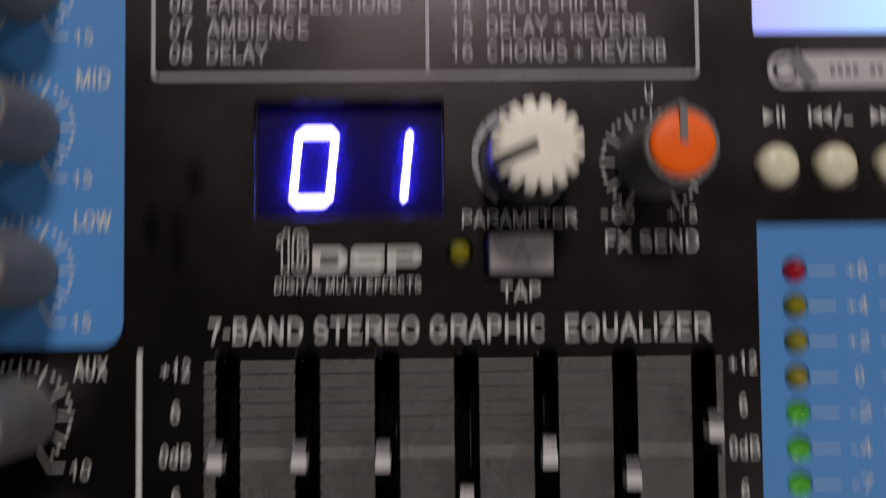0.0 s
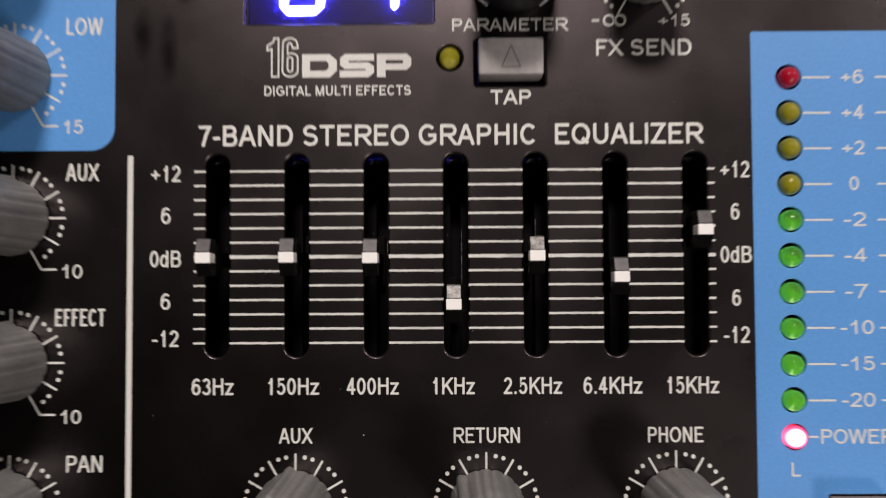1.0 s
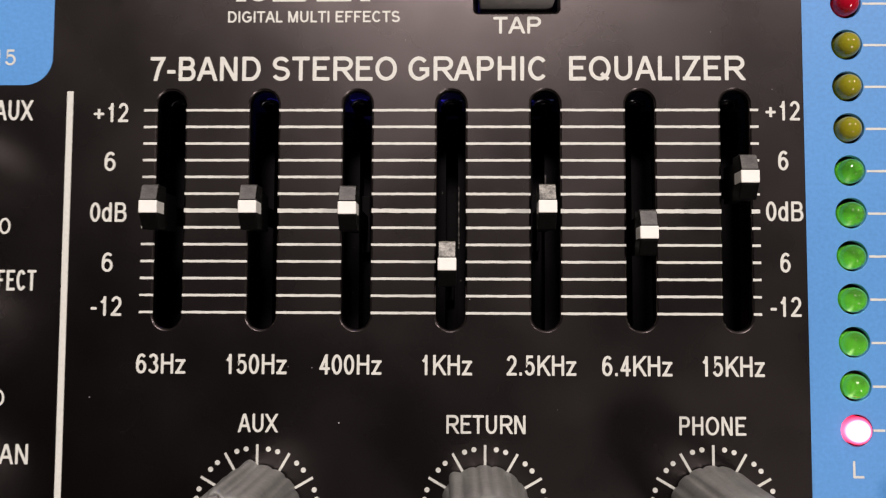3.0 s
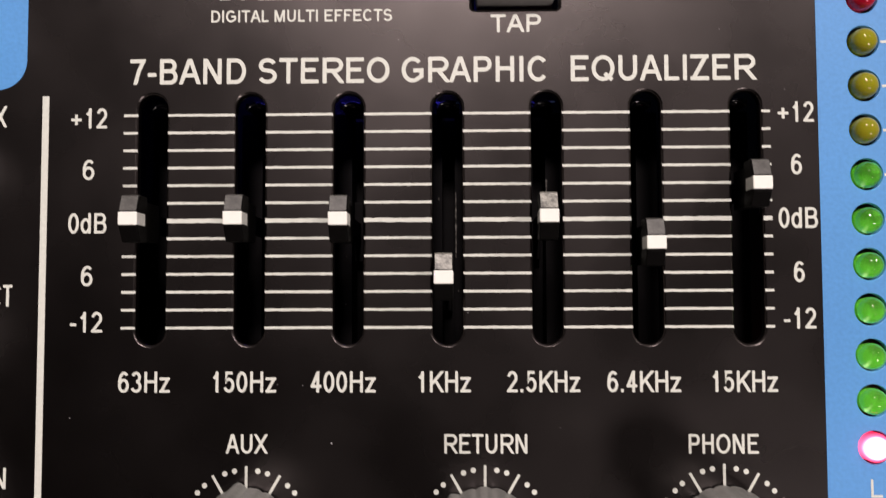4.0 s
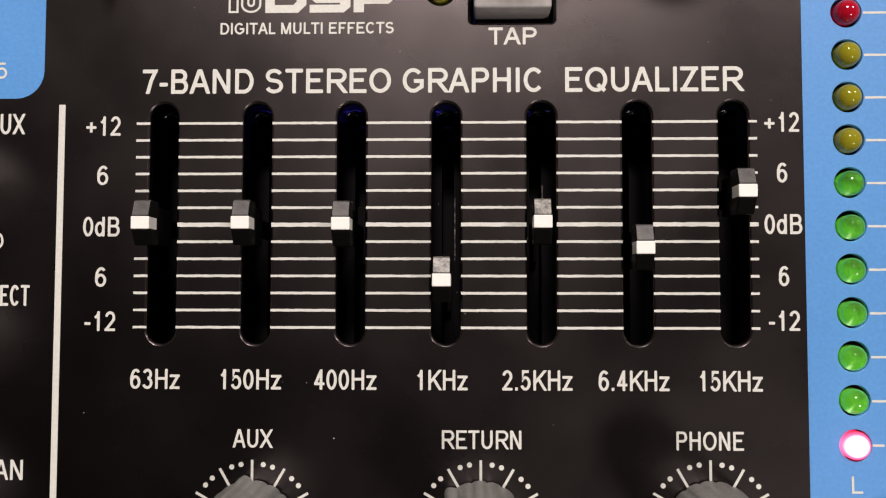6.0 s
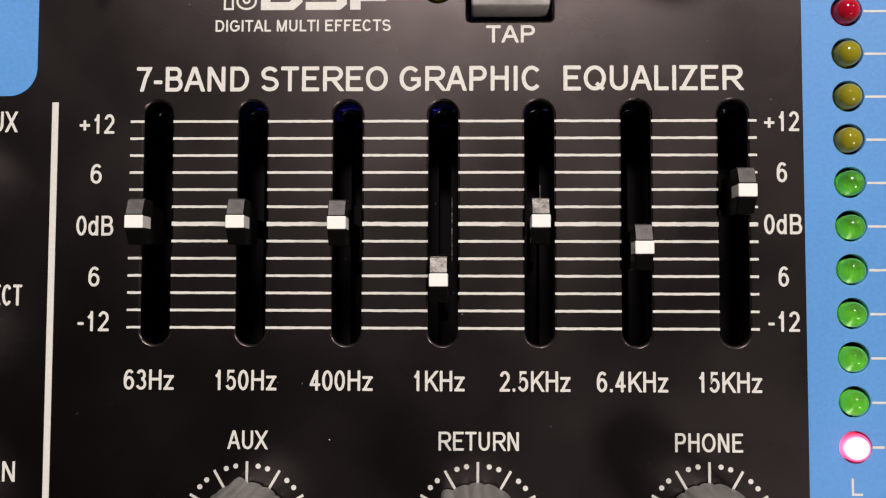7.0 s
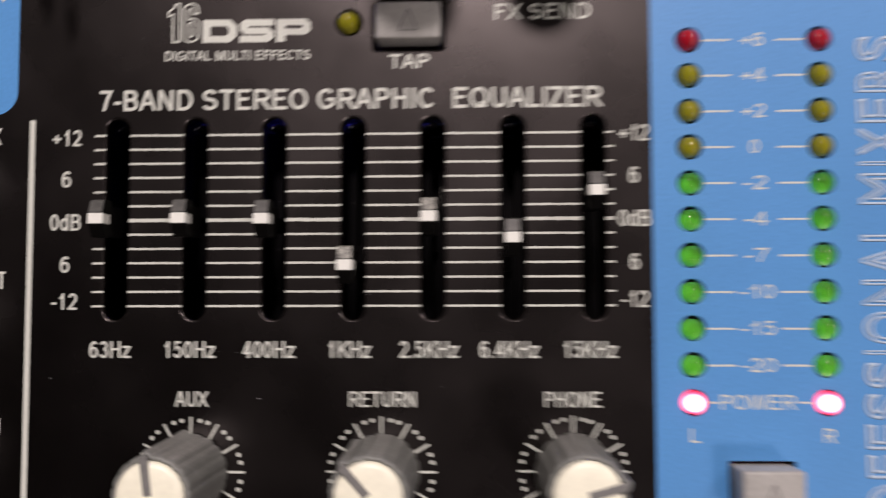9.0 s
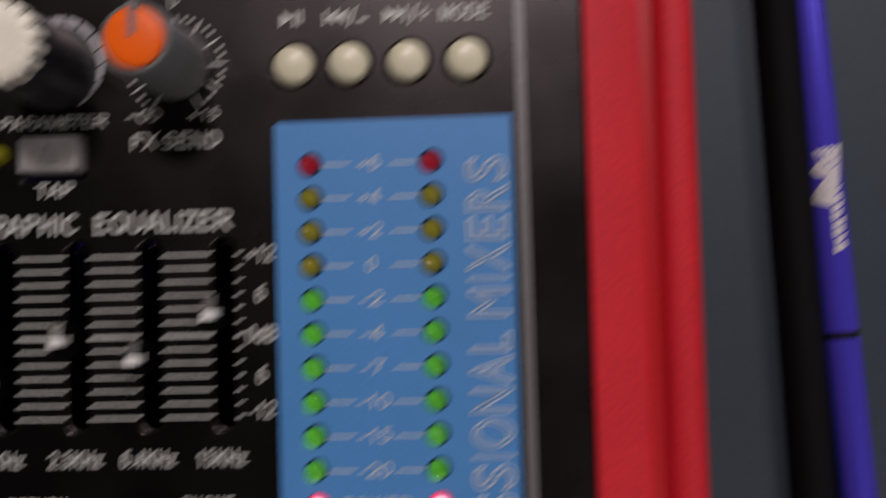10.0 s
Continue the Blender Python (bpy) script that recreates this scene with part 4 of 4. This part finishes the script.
def symbol(parts_list, x):
    bm = bmesh.new()
    for kind, a, b in parts_list:
        if kind == "bar":
            box_into(bm, a, b, -0.95, 0.95, 0.002, 0.035)
        elif kind == "dash":
            box_into(bm, a, b, -0.75, -0.35, 0.002, 0.035)
        elif kind == "cross":
            box_into(bm, a, b, -0.2, 0.12, 0.002, 0.035)
            box_into(bm, (a + b) / 2 - 0.16, (a + b) / 2 + 0.16, -0.75, 0.7, 0.002, 0.035)
        elif kind == "slash":
            bm.faces.new([bm.verts.new(p) for p in ((a, -1.3, 0.035), (a + 0.32, -1.3, 0.035), (b + 0.32, 1.15, 0.035), (b, 1.15, 0.035))])
        else:
            bm.faces.new([bm.verts.new(p) for p in ((a, -0.95, 0.035), (b, 0, 0.035), (a, 0.95, 0.035))][::1 if b > a else -1])
    part("key_symbol", bm, INK, mixer, "white printed player symbol", at=(x, 31.2, 0))


symbol([("play", -1.35, 0.1), ("bar", 0.4, 0.75), ("bar", 1.1, 1.45)], 72.6)
symbol([("bar", -3.0, -2.65), ("play", -1.3, -2.6), ("play", 0.0, -1.3), ("slash", 0.2, 1.0), ("dash", 1.6, 2.7)], 80.1)
symbol([("play", -3.0, -1.7), ("play", -1.7, -0.4), ("bar", -0.35, 0.0), ("slash", 0.4, 1.2), ("cross", 1.7, 3.1)], 88.1)
words("key_lettering", "MODE", 92.6, 99.0, 32.1, 30.2, mixer)

# ---- pen ----
pen = new("pen")
pen.location = (150.05 * MM, 0.0, DESK + 2.65 * MM)
pen.rotation_euler = (0, 0, radians(3.5))
tagged(pen, "metallic blue ballpoint pen with white print lying on the desk", "pen")
spin = Matrix.Rotation(radians(-90), 4, "X")


def pen_piece(profile, steps=32):
    bm = lathe(profile, steps)
    bmesh.ops.transform(bm, matrix=spin, verts=bm.verts[:])
    bmesh.ops.recalc_face_normals(bm, faces=bm.faces[:])
    return bm


part("barrel", pen_piece([(0, -70), (2.45, -70), (2.65, -60), (2.65, -14.6), (0, -14.6)]), PEN_BLUE, pen, "blue lower barrel", smooth=True)
part("ring", pen_piece([(0, -14.6), (2.5, -14.6), (2.5, -13.5), (0, -13.5)]), PEN_BLACK, pen, "black joint ring", smooth=True)
part("upper_barrel", pen_piece([(0, -13.5), (2.65, -13.5), (2.65, 60), (2.25, 66), (0, 66)]), PEN_BLUE, pen, "blue upper barrel", smooth=True)


def wrapped(bm):
    """Bends a flat drawing on to the barrel: x runs round it."""
    bmesh.ops.subdivide_edges(bm, edges=bm.edges[:], cuts=3, use_grid_fill=True)
    for v in bm.verts:
        a = v.co.x / 2.65
        v.co = (2.68 * math.sin(a), v.co.y, 2.68 * math.cos(a))
    return bm


for k in range(10):
    bm, y = bmesh.new(), 9.6 - 1.2 * k
    bm.faces.new([bm.verts.new(p) for p in ((-0.5 + 0.1 * (k % 3), y - 0.5, 0), (1.35 - 0.2 * (k % 3), y + 0.2, 0), (1.5 - 0.3 * (k % 2), y + 1.15, 0), (-0.4 - 0.2 * (k % 2), y + 0.5, 0))])
    part("print", wrapped(bm), PEN_PRINT, pen, "slanted white print bar")
for pts in (((-2.9, 11.0), (-2.0, 10.0), (1.2, 9.2), (2.4, 14.5), (0.9, 12.2), (-0.4, 12.4), (-2.2, 14.0), (-1.6, 12.2)),
            ((-3.7, 6.4), (-0.4, 5.2), (1.4, 9.6), (-0.6, 9.9), (-2.2, 8.2))):
    bm = bmesh.new()
    bm.faces.new([bm.verts.new((*p, 0)) for p in pts])
    bmesh.ops.triangulate(bm, faces=bm.faces[:])
    part("print", wrapped(bm), PEN_PRINT, pen, "white print emblem")

# ---- dust on the face plate ----
dust = bmesh.new()
for x, y, r in ((34.9, -20.1, 0.06), (21.3, -33.0, 0.09), (18.4, -27.3, 0.05), (15.9, -27.2, 0.04), (66.8, 2.2, 0.05), (44.0, -31.5, 0.04),
                (-5.0, -30.5, 0.06), (28.0, 7.6, 0.04), (60.4, 8.4, 0.05), (6.0, 12.5, 0.05)):
    bmesh.ops.create_icosphere(dust, subdivisions=1, radius=r, matrix=Matrix.Translation((x, y, r * 0.6)))
tagged(part("dust", dust, GREY_INK, mixer, "pale dust specks"), kind="stuff")

# ---- black tube beside the pen, added in place of its shadow band ----
shadow_curve = bpy.data.curves.new("cable", "CURVE")
shadow_curve.dimensions, shadow_curve.bevel_depth, shadow_curve.bevel_resolution = "3D", 3.0 * MM, 4
run = shadow_curve.splines.new("BEZIER")
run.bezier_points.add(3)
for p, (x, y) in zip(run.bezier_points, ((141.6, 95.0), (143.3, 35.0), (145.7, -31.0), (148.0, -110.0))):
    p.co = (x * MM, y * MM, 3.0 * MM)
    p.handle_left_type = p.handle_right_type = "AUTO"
shadow_mesh = to_mesh(shadow_curve)
shadow_mesh.materials.append(SHADOW_BLACK)
for poly in shadow_mesh.polygons:
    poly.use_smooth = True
cable = new("cable", shadow_mesh)
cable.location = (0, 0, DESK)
tagged(cable, "matt black tube added on the desk as the pen's dark shadow band", "cable")
